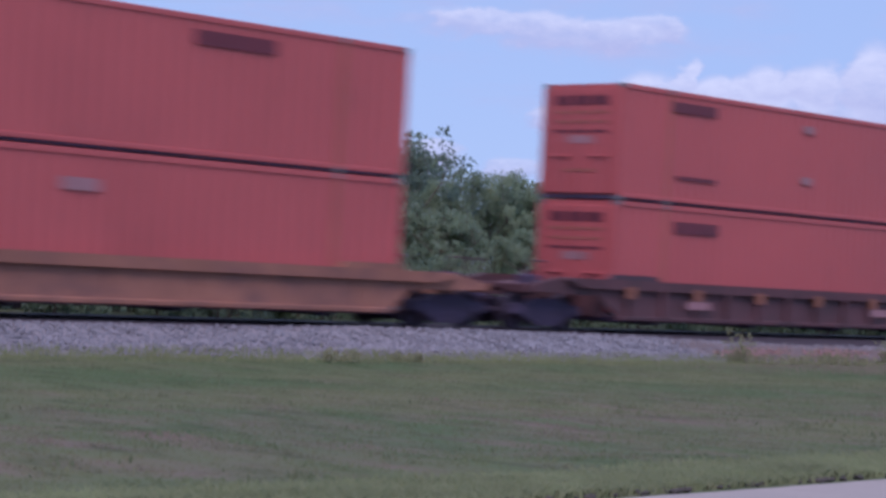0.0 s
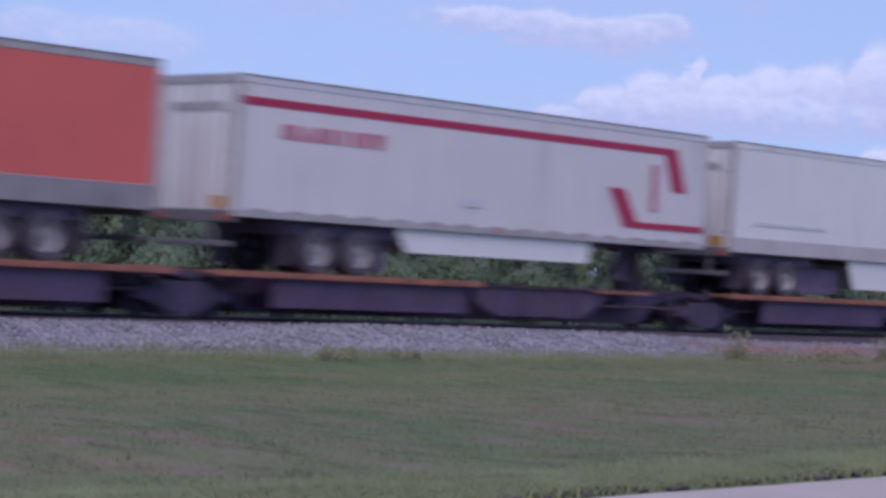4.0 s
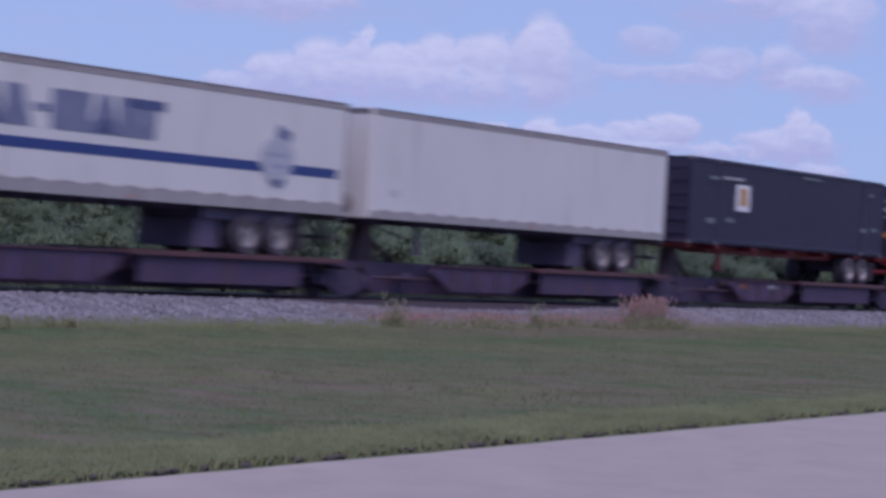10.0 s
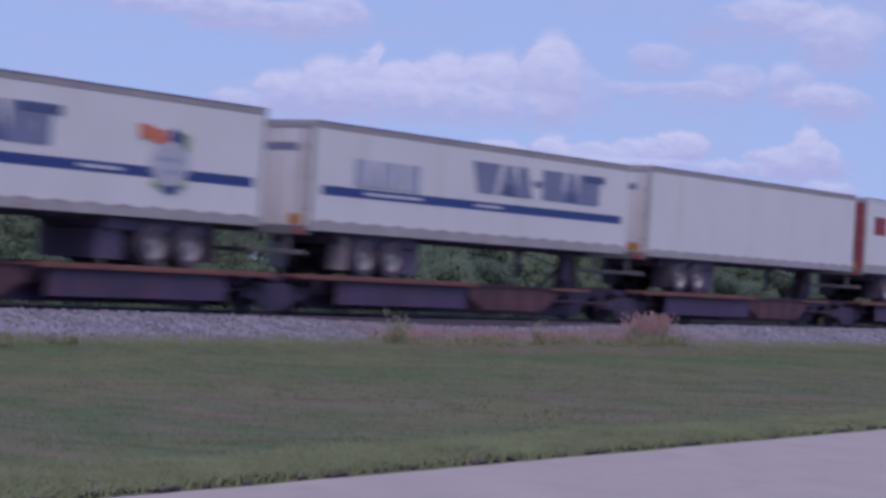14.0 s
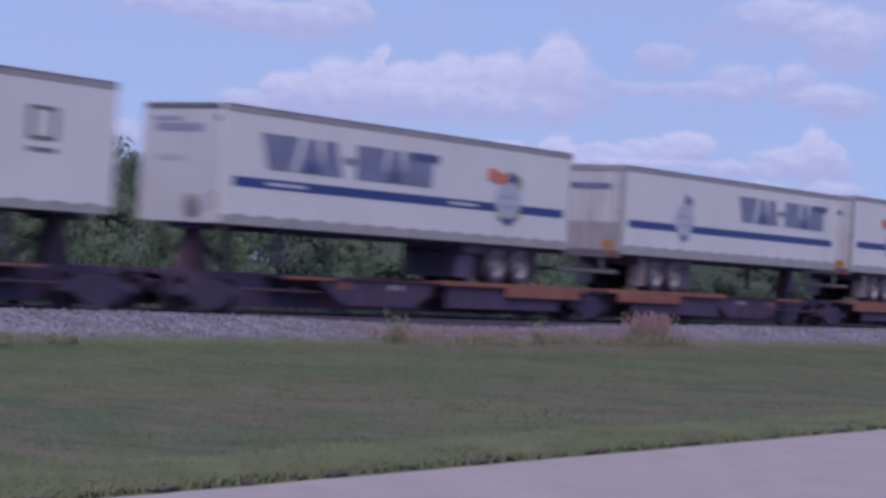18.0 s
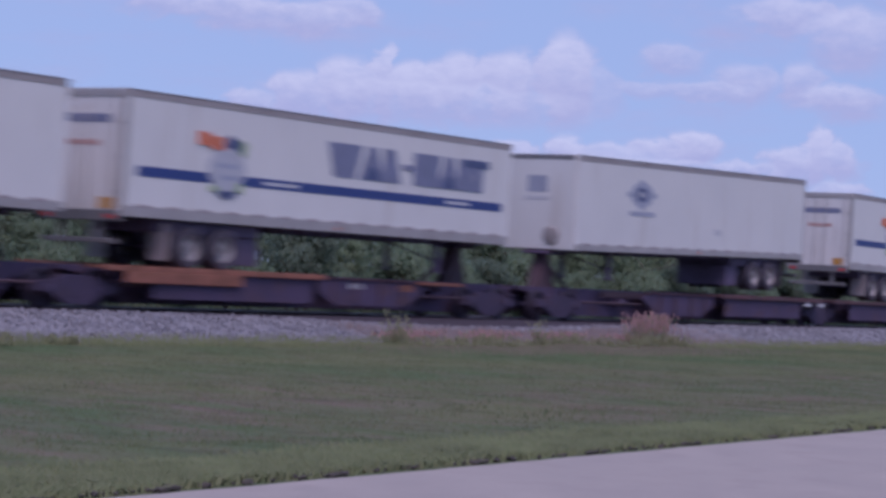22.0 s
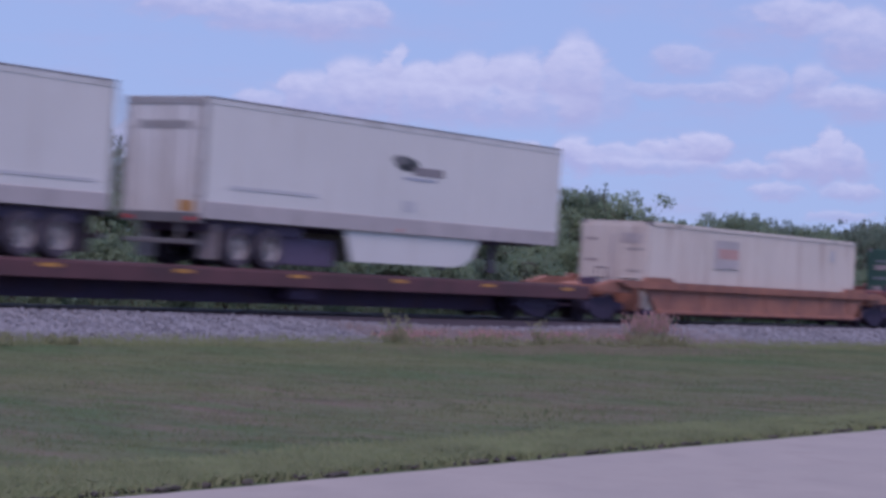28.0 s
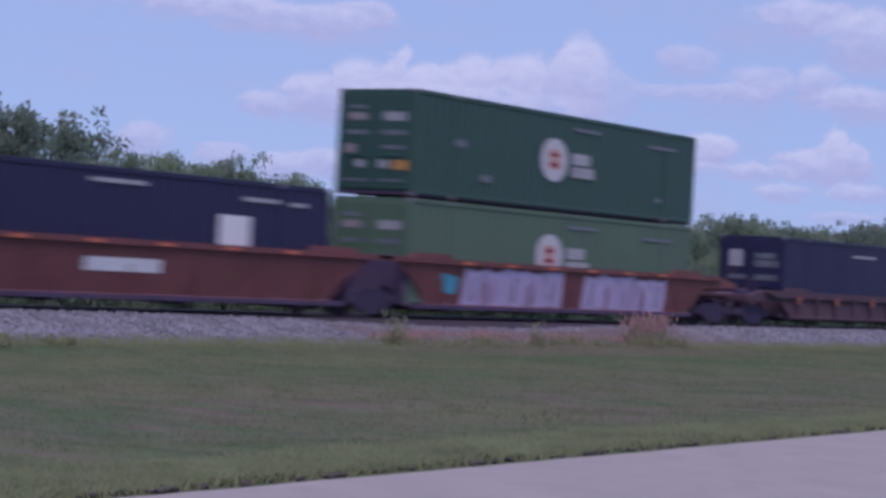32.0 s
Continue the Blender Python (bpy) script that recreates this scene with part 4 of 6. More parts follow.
part("sprayed_tag", sheet([(7.9, 0.42), (8.2, 0.3), (10.7, 0.32), (11.1, 0.6), (11.0, 1.1), (10.5, 1.5), (8.6, 1.54), (8.0, 1.2)], -0.5), M["dim_white"], w_cyan, "pale sprayed outline")
tag_strokes(w_cyan, 8.4, 10.5, 0.36, 1.5, "sky_blue", 1, 2)
tag_strokes(w_cyan, 11.4, 14.7, 0.4, 1.4, "cyan", 2, 3)
tag_strokes(w_lilac, 2.6, 8.0, 0.32, 1.5, "lilac", 3, 5)
tag_strokes(w_lilac, 9.2, 14.4, 0.32, 1.5, "lilac", 4, 5)
part("sprayed_tag", sheet([(1.6, 0.8), (2.2, 0.7), (2.3, 1.2), (1.5, 1.3)], 0), M["cyan"], w_lilac)
for car, x in ((w_plain, 7.2), (w_cyan, 4.0)):
    part("name_board", sheet([(x, 0.93), (x + 2.5, 0.93), (x + 2.5, 1.24), (x, 1.24)], 0), M["white_mark" if car is w_plain else "steel_maroon"], car, "pale faded name board")


# ---- containers ----
FORMS = dict(wedge=((0, 1), (0.2, 0), (0.8, 0), (1, 1)), peak=((0, 0), (1, 0), (0.66, 1), (0.34, 1)), slope=((0, 0), (1, 0), (0.6, 1), (0, 1)),
             slab=((0, 0), (1, 0), (0.93, 0.45), (1, 1), (0, 1)), post=((0.15, 0), (0.75, 0), (0.75, 1), (0.15, 1)), tilt=((0, 0.25), (0.75, 0), (1, 0.7), (0.3, 1)))


def painted(thing, marks, y, z0):
    """Thin painted shapes on a near side: (x0, x1, z0, z1, material, name), each a little proud of the last; a disc is round."""
    for k, (x0, x1, a, b, m, name) in enumerate(marks):
        y0 = y - 0.008 - 0.0012 * k
        if name == "disc":
            cx, cz, rx, rz = (x0 + x1) / 2, z0 + (a + b) / 2, (x1 - x0) / 2, (b - a) / 2
            part("emblem", prism([(cx + rx * math.cos(q * 0.3927), cz + rz * math.sin(q * 0.3927)) for q in range(16)], y0, y + 0.002), M[m], thing)
        elif name in FORMS:
            part("lettering_block", prism([(x0 + (x1 - x0) * p, z0 + a + (b - a) * q) for p, q in FORMS[name]], y0, y + 0.002), M[m], thing)
        else:
            part(name, box(x0, x1, y0, y + 0.002, z0 + a, z0 + b, 0), M[m], thing)


def corrugated(L, y, z0, z1, pitch, depth, side):
    """A pressed side sheet with upright folds."""
    v, f = [], []
    n = int(L / pitch)
    xs_ = []
    for k in range(n):
        x = L * k / n
        p = L / n
        xs_ += [(x, 0), (x + p * 0.4, 0), (x + p * 0.5, depth), (x + p * 0.9, depth)]
    xs_.append((L, 0))
    for x, d in xs_:
        v += [(x, y - side * d, z0), (x, y - side * d, z1)]
    for k in range(len(xs_) - 1):
        q = (2 * k, 2 * k + 2, 2 * k + 3, 2 * k + 1)
        f.append(q if side < 0 else q[::-1])
    return v, f


CORR = {}
END_NOTICES = dict(
    green=((0.62, 0.7, 0.5, 0.1, "faint"), (0.62, 0.72, 0.76, 0.2, "tape"), (-0.62, 0.8, 0.76, 0.24, "dim_white"), (0.62, 0.8, 1.2, 0.12, "faint"), (-0.62, 0.85, 1.2, 0.14, "faint"), (0.85, 0.42, 1.64, 0.24, "tape"), (-0.62, 0.8, 1.6, 0.1, "faint"),
           (0.45, 0.34, 2.06, 0.2, "dim_white"), (-0.32, 0.34, 2.06, 0.22, "dim_white"), (-0.88, 0.5, 2.08, 0.26, "yellow"), (0.6, 0.9, 2.5, 0.06, "faint"), (-0.6, 0.9, 2.5, 0.06, "faint")),
    navy=((0.6, 0.62, 0.82, 0.6, "dim_white"), (-0.55, 0.85, 0.72, 0.2, "faint"), (-0.6, 0.95, 1.0, 0.24, "faint"), (0.55, 0.75, 1.5, 0.16, "faint"), (-0.6, 0.9, 1.5, 0.2, "faint")),
    plain=(),
    black=((-0.55, 0.7, 0.6, 0.14, "faint"), (-0.5, 0.8, 0.95, 0.16, "dim_white"), (0.6, 0.6, 0.95, 0.1, "faint"), (-0.5, 0.7, 1.25, 0.1, "faint"), (-0.6, 0.55, 1.95, 0.22, "yellow")),
    white=((-0.6, 0.8, 0.55, 0.32, "rail_pale"), (-0.75, 0.6, 0.9, 0.07, "rail_tan"), (-0.75, 0.5, 1.6, 0.07, "rail_tan"), (0.85, 0.4, 0.62, 0.08, "tape"), (0.85, 0.4, 1.3, 0.08, "tape"), (0.85, 0.4, 2.0, 0.08, "tape"), (0.1, 0.1, 1.4, 1.9, "rail_pale")))


def container(s0, z, paint, label, marks=(), length=16.15, doors_left=True, h=2.9, group="containers on the train", end_marks="bars"):
    c = moving("container", label, "container", s0, z, group)
    P = M[paint]
    L = length
    key = (paint, L, h)
    if key not in CORR:
        CORR[key] = [mesh_from("side_panel", *corrugated(L - 0.24, s * 1.275, 0.16, h - 0.12, 0.36, 0.022, s), P) for s in (-1, 1)]
    for me in CORR[key]:
        part("side_panel", me, None, c).location = (0.12, 0, 0)
    part("roof", box(0.02, L - 0.02, -1.26, 1.26, h - 0.05, h - 0.01, 0.01), P, c)
    part("floor", box(0.02, L - 0.02, -1.25, 1.25, 0.02, 0.14, 0.01), M["steel_dark"], c)
    for y in (-1.255, 1.255):
        part("bottom_rail", box(0.1, L - 0.1, y - 0.035, y + 0.035, 0.075, 0.18, 0.012), P, c)
        part("top_rail", box(0.1, L - 0.1, y - 0.035, y + 0.035, h - 0.13, h, 0.012), P, c)
        for x in (0.06, L - 0.06, 1.98, L - 1.98):
            part("corner_post", box(x - 0.06, x + 0.06, y - 0.038, y + 0.038, 0.04, h - 0.04, 0.012), M["red_worn"] if paint == "container_red" and 1 < x < L - 1 else P, c)
            for zz in (0.06, h - 0.06):
                part("corner_casting", casting_mesh, None, c).location = (min(max(x, 0.09), L - 0.09), math.copysign(1.213, y), zz)
    for x, sg, door in ((0.0, -1, doors_left), (L, 1, not doors_left)):
        part("end_frame", box(x - sg * 0.10, x - sg * 0.02, -1.25, 1.25, 0.1, h - 0.05, 0.01), P, c)
        if door:
            for y0, y1 in ((-1.2, -0.01), (0.01, 1.2)):
                d = part("door", box(x - sg * 0.03, x + sg * 0.015, y0, y1, 0.16, h - 0.14, 0.012), P, c)
                for yy in (y0 + 0.3, y1 - 0.3):
                    part("lock_rod", tube((x + sg * 0.045, yy, 0.1), (x + sg * 0.045, yy, h - 0.08), 0.018), P, d)
                part("door_handle", box(x + sg * 0.03, x + sg * 0.06, y0 + 0.25, y1 - 0.25, 1.05, 1.11, 0.01), P, d)
        else:
            for k in range(6):
                zz = 0.35 + k * (h - 0.7) / 5
                part("end_rib", box(x - sg * 0.02, x + sg * 0.005, -1.15, 1.15, zz - 0.07, zz + 0.07, 0.02), P, c)
        if x == 0.0 and end_marks == "bars":
            for zz, w, tall, m in ((h - 0.42, 1.75, 0.24, "dark_red_mark"), (h - 0.72, 1.9, 0.07, "red_worn"), (h - 0.96, 1.7, 0.06, "red_worn"), (h - 1.2, 1.8, 0.07, "dark_red_mark"), (h - 1.4, 0.9, 0.2, "worn_plate"), (0.72, 1.1, 0.08, "red_worn")):
                part("lettering_bar", box(-0.024, -0.017, -w / 2, w / 2, zz - tall / 2, zz + tall / 2, 0), M[m], c)
        elif x == 0.0:
            # a column of notices on each door: (place across, width, below the roof, tall, paint)
            for yy, w, dz, tall, m in END_NOTICES[end_marks]:
                part("notice", box(-0.024, -0.017, yy - w / 2, yy + w / 2, h - dz - tall / 2, h - dz + tall / 2, 0), M[m], c)
    painted(c, marks, -1.292, 0.0)
    return c


RED_STACK = "red corrugated 53-foot container, faded, stacked on a well car"
red_marks = [(2.0, 3.9, 2.35, 2.62, "dark_red_mark", "lettering_bar"), (2.3, 4.0, 0.65, 0.75, "dark_red_mark", "lettering_bar"), (7.9, 8.4, 2.3, 2.5, "worn_plate", "label_plate"), (7.9, 8.4, 0.9, 1.1, "worn_plate", "label_plate")]
for s in (17.9, 41.62):
    container(s, 0.63, "container_red", RED_STACK, [(2.3, 4.2, 2.2, 2.5, "dark_red_mark", "lettering_bar")] if s > 40 else [(6.9, 7.8, 2.1, 2.35, "worn_plate", "label_plate")], end_marks="bars")
    container(s, 3.545, "container_red", RED_STACK, red_marks if s > 40 else [(10.0, 12.2, 2.3, 2.6, "dark_red_mark", "lettering_bar")], end_marks="bars")
container(592.75, 0.62, "container_white", "white corrugated container with a faded red emblem on a well car", [(4.5, 6.3, 1.55, 2.5, "rail_pale", "emblem"), (4.8, 6.3, 1.88, 2.22, "pink", "emblem"), (13.9, 14.2, 2.1, 2.5, "light_grey", "label_plate")], end_marks="white")


def crest_marks(x, z):
    """A pale shield with a red core beside two pale bars."""
    return [(x, x + 1.5, z - 0.25, z + 1.05, "light_grey", "disc"), (x + 0.4, x + 1.1, z + 0.12, z + 0.72, "pink", "emblem_core"),
            (x + 0.5, x + 1.0, z + 0.2, z + 0.32, "deep_red", "emblem_core"), (x + 0.5, x + 1.0, z + 0.5, z + 0.6, "deep_red", "emblem_core"),
            (x + 1.75, x + 2.8, z + 0.34, z + 0.68, "dim_white", "lettering_bar"), (x + 1.75, x + 3.05, z - 0.04, z + 0.28, "dim_white", "lettering_bar")]


GREEN_SMALL = [(8.3, 9.9, 2.45, 2.55, "faint", "lettering_bar"), (12.9, 14.8, 2.3, 2.4, "faint", "lettering_bar"), (2.0, 2.5, 1.5, 1.7, "faint", "label_plate"), (3.3, 3.9, 0.6, 0.8, "faint", "label_plate"), (13.5, 13.9, 0.6, 0.75, "faint", "label_plate")]
container(616.1, 0.58, "container_green", "dark green corrugated container with a pale crest on a well car", GREEN_SMALL + crest_marks(6.6, 1.2), end_marks="green")
container(635.75, 0.62, "container_navy", "navy blue corrugated container with a white panel on a well car", [(11.85, 13.0, 1.26, 2.03, "white_mark", "emblem"), (7.35, 9.2, 2.54, 2.64, "dim_white", "lettering_bar"), (12.7, 14.1, 2.4, 2.5, "dim_white", "lettering_bar"), (14.5, 15.2, 2.36, 2.46, "dim_white", "lettering_bar"), (2.2, 2.8, 2.1, 2.3, "grey_blue", "label_plate")], end_marks="navy")
container(655.45, 0.62, "container_light_green", "lighter green corrugated container under a darker one", GREEN_SMALL[:2] + crest_marks(6.5, 1.2), end_marks="green")
container(655.45, 3.57, "container_green", "dark green corrugated container with a pale crest, stacked on another", GREEN_SMALL + crest_marks(6.5, 1.1), end_marks="green")
container(678.8, 0.62, "container_navy", "navy blue corrugated container on a brown well car", [(6.0, 8.2, 2.35, 2.45, "dim_white", "lettering_bar")], end_marks="navy")


# ---- spine cars ----
def spine_car(s0, s1, rear_left, label, first=False, last=False, pan_paint="deck_orange", step_paint="steel_dark", deep_lip=False):
    """One platform of a spine car, from joint to joint; the wheel pan is under the trailer's rear."""
    L = s1 - s0
    car = moving("spine_car", label, "rail car", s0, RAIL_Z, "spine cars of the train")
    a, b = (1.0, L - 1.0)
    beam = part("centre_beam", prism([(0.1, 0.9), (1.3, 0.72), (2.0, 0.16), (L - 2.0, 0.16), (L - 1.3, 0.72), (L - 0.1, 0.9), (L - 0.1, 1.0), (0.1, 1.0)], -0.45, 0.45), M["steel_dark"], car)
    sg, x0 = (1, 0.0) if rear_left else (-1, L)
    pan0, pan1 = sorted((x0 + sg * 0.5, x0 + sg * 8.6))
    mid0, mid1 = sorted((x0 + sg * 8.6, x0 + sg * (L - 4.6)))
    nose0, nose1 = sorted((x0 + sg * (L - 4.6), x0 + sg * (L - 0.9)))
    for y in (-1.05, 1.05):
        side = math.copysign(1, y)
        pan = part("wheel_pan", box(pan0, pan1, y - 0.32, y + 0.32, 0.96, 1.02, 0.01), M[pan_paint], car, "rusty wheel pan")
        part("pan_lip", box(pan0, pan1, y + side * 0.32, y + side * 0.36, 0.92, 1.05, 0.01), M[pan_paint], pan)
        p = x0 + sg * 5.2
        if deep_lip:
            part("pan_lip", box(*sorted((x0 + sg * 1.2, x0 + sg * 5.3)), y + side * 0.325, y + side * 0.365, 0.66, 0.92, 0.01), M["deck_orange"], pan)
        part("pan_skirt", box(*sorted((x0 + sg * 2.2, x0 + sg * 8.2)), y + side * 0.22, y + side * 0.26, 0.3, 0.92, 0.01), M["steel_dark"], pan)
        part("side_step", prism([(x0 + sg * 8.5, 0.98), (x0 + sg * 13.2, 0.95), (x0 + sg * 13.6, 0.8), (x0 + sg * 12.6, 0.28), (x0 + sg * 9.4, 0.28), (x0 + sg * 8.7, 0.6)], y - 0.04, y + 0.04), M[step_paint], car)
        if side < 0 and (250 < s0 < 300 or 380 < s0 < 472):
            part("data_plate", box(*sorted((x0 + sg * 10.0, x0 + sg * 10.6)), y - 0.048, y - 0.038, 0.72, 0.86, 0), M["dim_white"], car, "small pale data plate")
            part("reflector", box(*sorted((x0 + sg * 12.2, x0 + sg * 12.9)), y - 0.048, y - 0.038, 0.7, 0.88, 0), M["deck_orange"], car)
        elif side < 0 and s0 > 472:
            for x in (L - 3.3, L - 1.55) if rear_left else (L - 2.1, L - 0.95):
                arm = part("plate_arm", box(x + 0.2, x + 0.4, -1.41, -0.4, 0.78, 0.9, 0.01), M["steel_dark"], car)
                part("data_plate", box(x, x + 0.6, -1.425, -1.411, 0.77, 0.87, 0), M["light_grey"], arm, "small pale data plate")
        part("mid_rail", box(mid0, mid1, y * 0.62 - 0.04, y * 0.62 + 0.04, 0.78, 0.95, 0.01), M["steel_brown"], car)
        for k in range(4):
            x = pan0 + 1.0 + (pan1 - pan0 - 2.0) * k / 3
            part("outrigger", box(x - 0.07, x + 0.07, min(side * 0.4, y), max(side * 0.4, y), 0.70, 0.95, 0.01), M["steel_dark"], car)
        for d in (9.3, 10.3, 11.4, 12.4):
            part("step_rib", box(x0 + sg * d - 0.05, x0 + sg * d + 0.05, y + side * 0.041, y + side * 0.09, 0.34, 0.9, 0.01), M["steel_brown"], car)
        part("step_flange", box(*sorted((x0 + sg * 8.6, x0 + sg * 13.3)), y - 0.1, y + 0.1, 0.955, 0.985, 0.008), M["steel_maroon"], car)
        part("brake_pipe", tube((1.2, y * 0.9, 0.6), (L - 1.2, y * 0.9, 0.58), 0.035), M["steel_brown"], car)
        if pan_paint != "steel_maroon":
            part("rusty_edge", box(*sorted((x0 + sg * 13.0, x0 + sg * 15.2)), y + side * 0.1, y + side * 0.14, 0.9, 0.98, 0.01), M[pan_paint], car)
            part("edge_bracket", box(*sorted((x0 + sg * 13.1, x0 + sg * 15.1)), min(y, y * 0.4), max(y, y * 0.4) + 0.12, 0.9, 0.96, 0.01), M["steel_dark"], car)
    part("air_tank", lathe([(0.05, -0.62), (0.15, -0.55), (0.17, -0.45), (0.17, 0.45), (0.15, 0.55), (0.05, 0.62)], 12, "X"), M["steel_brown"], car, "brake air tank").location = (x0 + sg * 6.2, -0.75, 0.5)
    part("brake_cylinder", lathe([(0.04, -0.5), (0.04, -0.2), (0.13, -0.2), (0.13, 0.25), (0.05, 0.3)], 10, "X"), M["steel_dark"], car).location = (x0 + sg * 14.4, -0.7, 0.62)
    xk = x0 + sg * (L - 2.0)
    hitch = part("hitch", prism([(xk - 0.45, 1.0), (xk + 0.45, 1.0), (xk + 0.16, 2.0), (xk - 0.16, 2.0)], -0.2, 0.2), M["steel_brown"], car, "upright trailer hitch")
    part("hitch_plate", box(xk - 0.5, xk + 0.5, -0.45, 0.45, 2.0, 2.1, 0.03), M["steel_dark"], hitch)
    part("hitch_strut", tube((xk - sg * 1.5, 0, 1.0), (xk - sg * 0.1, 0, 1.85), 0.07), M["steel_brown"], hitch)
    for x, y in ((0.8, -1.0), (L - 0.8, -1.0)):
        part("ladder", tube((x, y - 0.1, 0.5), (x, y - 0.1, 1.05), 0.02), M["steel_brown"], car)
    truck(car, 1.5 if first else 0.0)
    if last:
        truck(car, L - 1.5)
        coupler(car, L - 0.1, 1)
    if first:
        coupler(car, 0.1, -1)
    return car


SPINE = "dark rusty spine car platform with orange wheel pans"
JOINTS = [
    ([85.9, 104.2, 121.9, 139.5, 157.1, 175.2], [0, 1, 1, 1, 1]),
    ([199.6, 217.8, 235.1, 252.6, 270.8, 289.0], [0, 0, 0, 0, 1]),
    ([289.7, 308.1, 325.8, 342.9, 360.8, 379.3], [0, 1, 1, 1, 1]),
    ([380.1, 399.5, 417.6, 435.2, 453.1, 471.4], [0, 1, 1, 1, 1]),
    ([472.3, 492.4, 512.0, 529.6], [0, 1, 1])]
for cuts, rears in JOINTS:
    bright = cuts[0] < 100 or 380 < cuts[0] < 400
    rusty = 280 < cuts[0] < 300
    pan, step = ("deck_orange", "steel_dark") if bright else ("rust_brown", "steel_maroon") if rusty else ("steel_maroon", "steel_dark")
    note = SPINE if bright else "rust-brown spine car platform with worn wheel pans" if rusty else "dark brown spine car platform with dull wheel pans"
    for k, rl in enumerate(rears):
        spine_car(cuts[k], cuts[k + 1], bool(rl), note, k == 0, k == len(rears) - 1, pan, step, 375 < cuts[0] < 400)


# ---- flat cars ----
def flat_car(s0, s1):
    L = s1 - s0
    car = moving("flat_car", "long maroon flat car with yellow reflectors along its deck edge", "rail car", s0, RAIL_Z + 0.02, "flat cars of the train")
    part("deck", box(0, L, -1.35, 1.35, 0.90, 1.09, 0.015), M["steel_maroon"], car)
    for y in (-1.36, 1.36):
        sill = part("side_sill", box(0, L, y - 0.03, y + 0.03, 0.68, 1.05, 0.015), M["steel_maroon"], car)
        for k in range(7):
            x = 0.9 + (L - 2.6) * k / 6
            part("reflector", box(x, x + 0.65, y - 0.036 if y < 0 else y + 0.031, y - 0.031 if y < 0 else y + 0.036, 0.92, 1.0, 0), M["yellow"], sill)
    part("centre_beam", prism([(1.5, 0.9), (3.8, 0.22), (L - 3.8, 0.22), (L - 1.5, 0.9)], -0.4, 0.4), M["steel_dark"], car)
    for k in range(8):
        x = 1.5 + (L - 3) * k / 7
        part("cross_bearer", box(x - 0.08, x + 0.08, -1.3, 1.3, 0.70, 0.9, 0.01), M["steel_dark"], car)
    part("brake_box", box(L * 0.5, L * 0.5 + 1.1, -1.1, -0.5, 0.36, 0.7, 0.04), M["steel_dark"], car)
    for x in (2.6, L - 2.6):
        truck(car, x)
    coupler(car, 0, -1)
    coupler(car, L, 1)


flat_car(531.0, 559.5)
flat_car(560.3, 589.0)


# ---- trailers ----
def road_wheels(thing, x, z):
    """Twin tyres on both sides of one axle."""
    ax = part("axle", tube((x, -1.1, z), (x, 1.1, z), 0.06), M["steel_dark"], thing)
    for y in (-1.12, -0.82, 0.82, 1.12):
        w = part("wheel", tyre_mesh, None, thing)
        w.location = (x, y, z)
        if abs(y) > 1:
            w.rotation_euler = (0, 0, 0 if y < 0 else math.pi)
            r = part("rim", rim_mesh, None, w)
            part("hub", hub_mesh, None, w)
    return ax


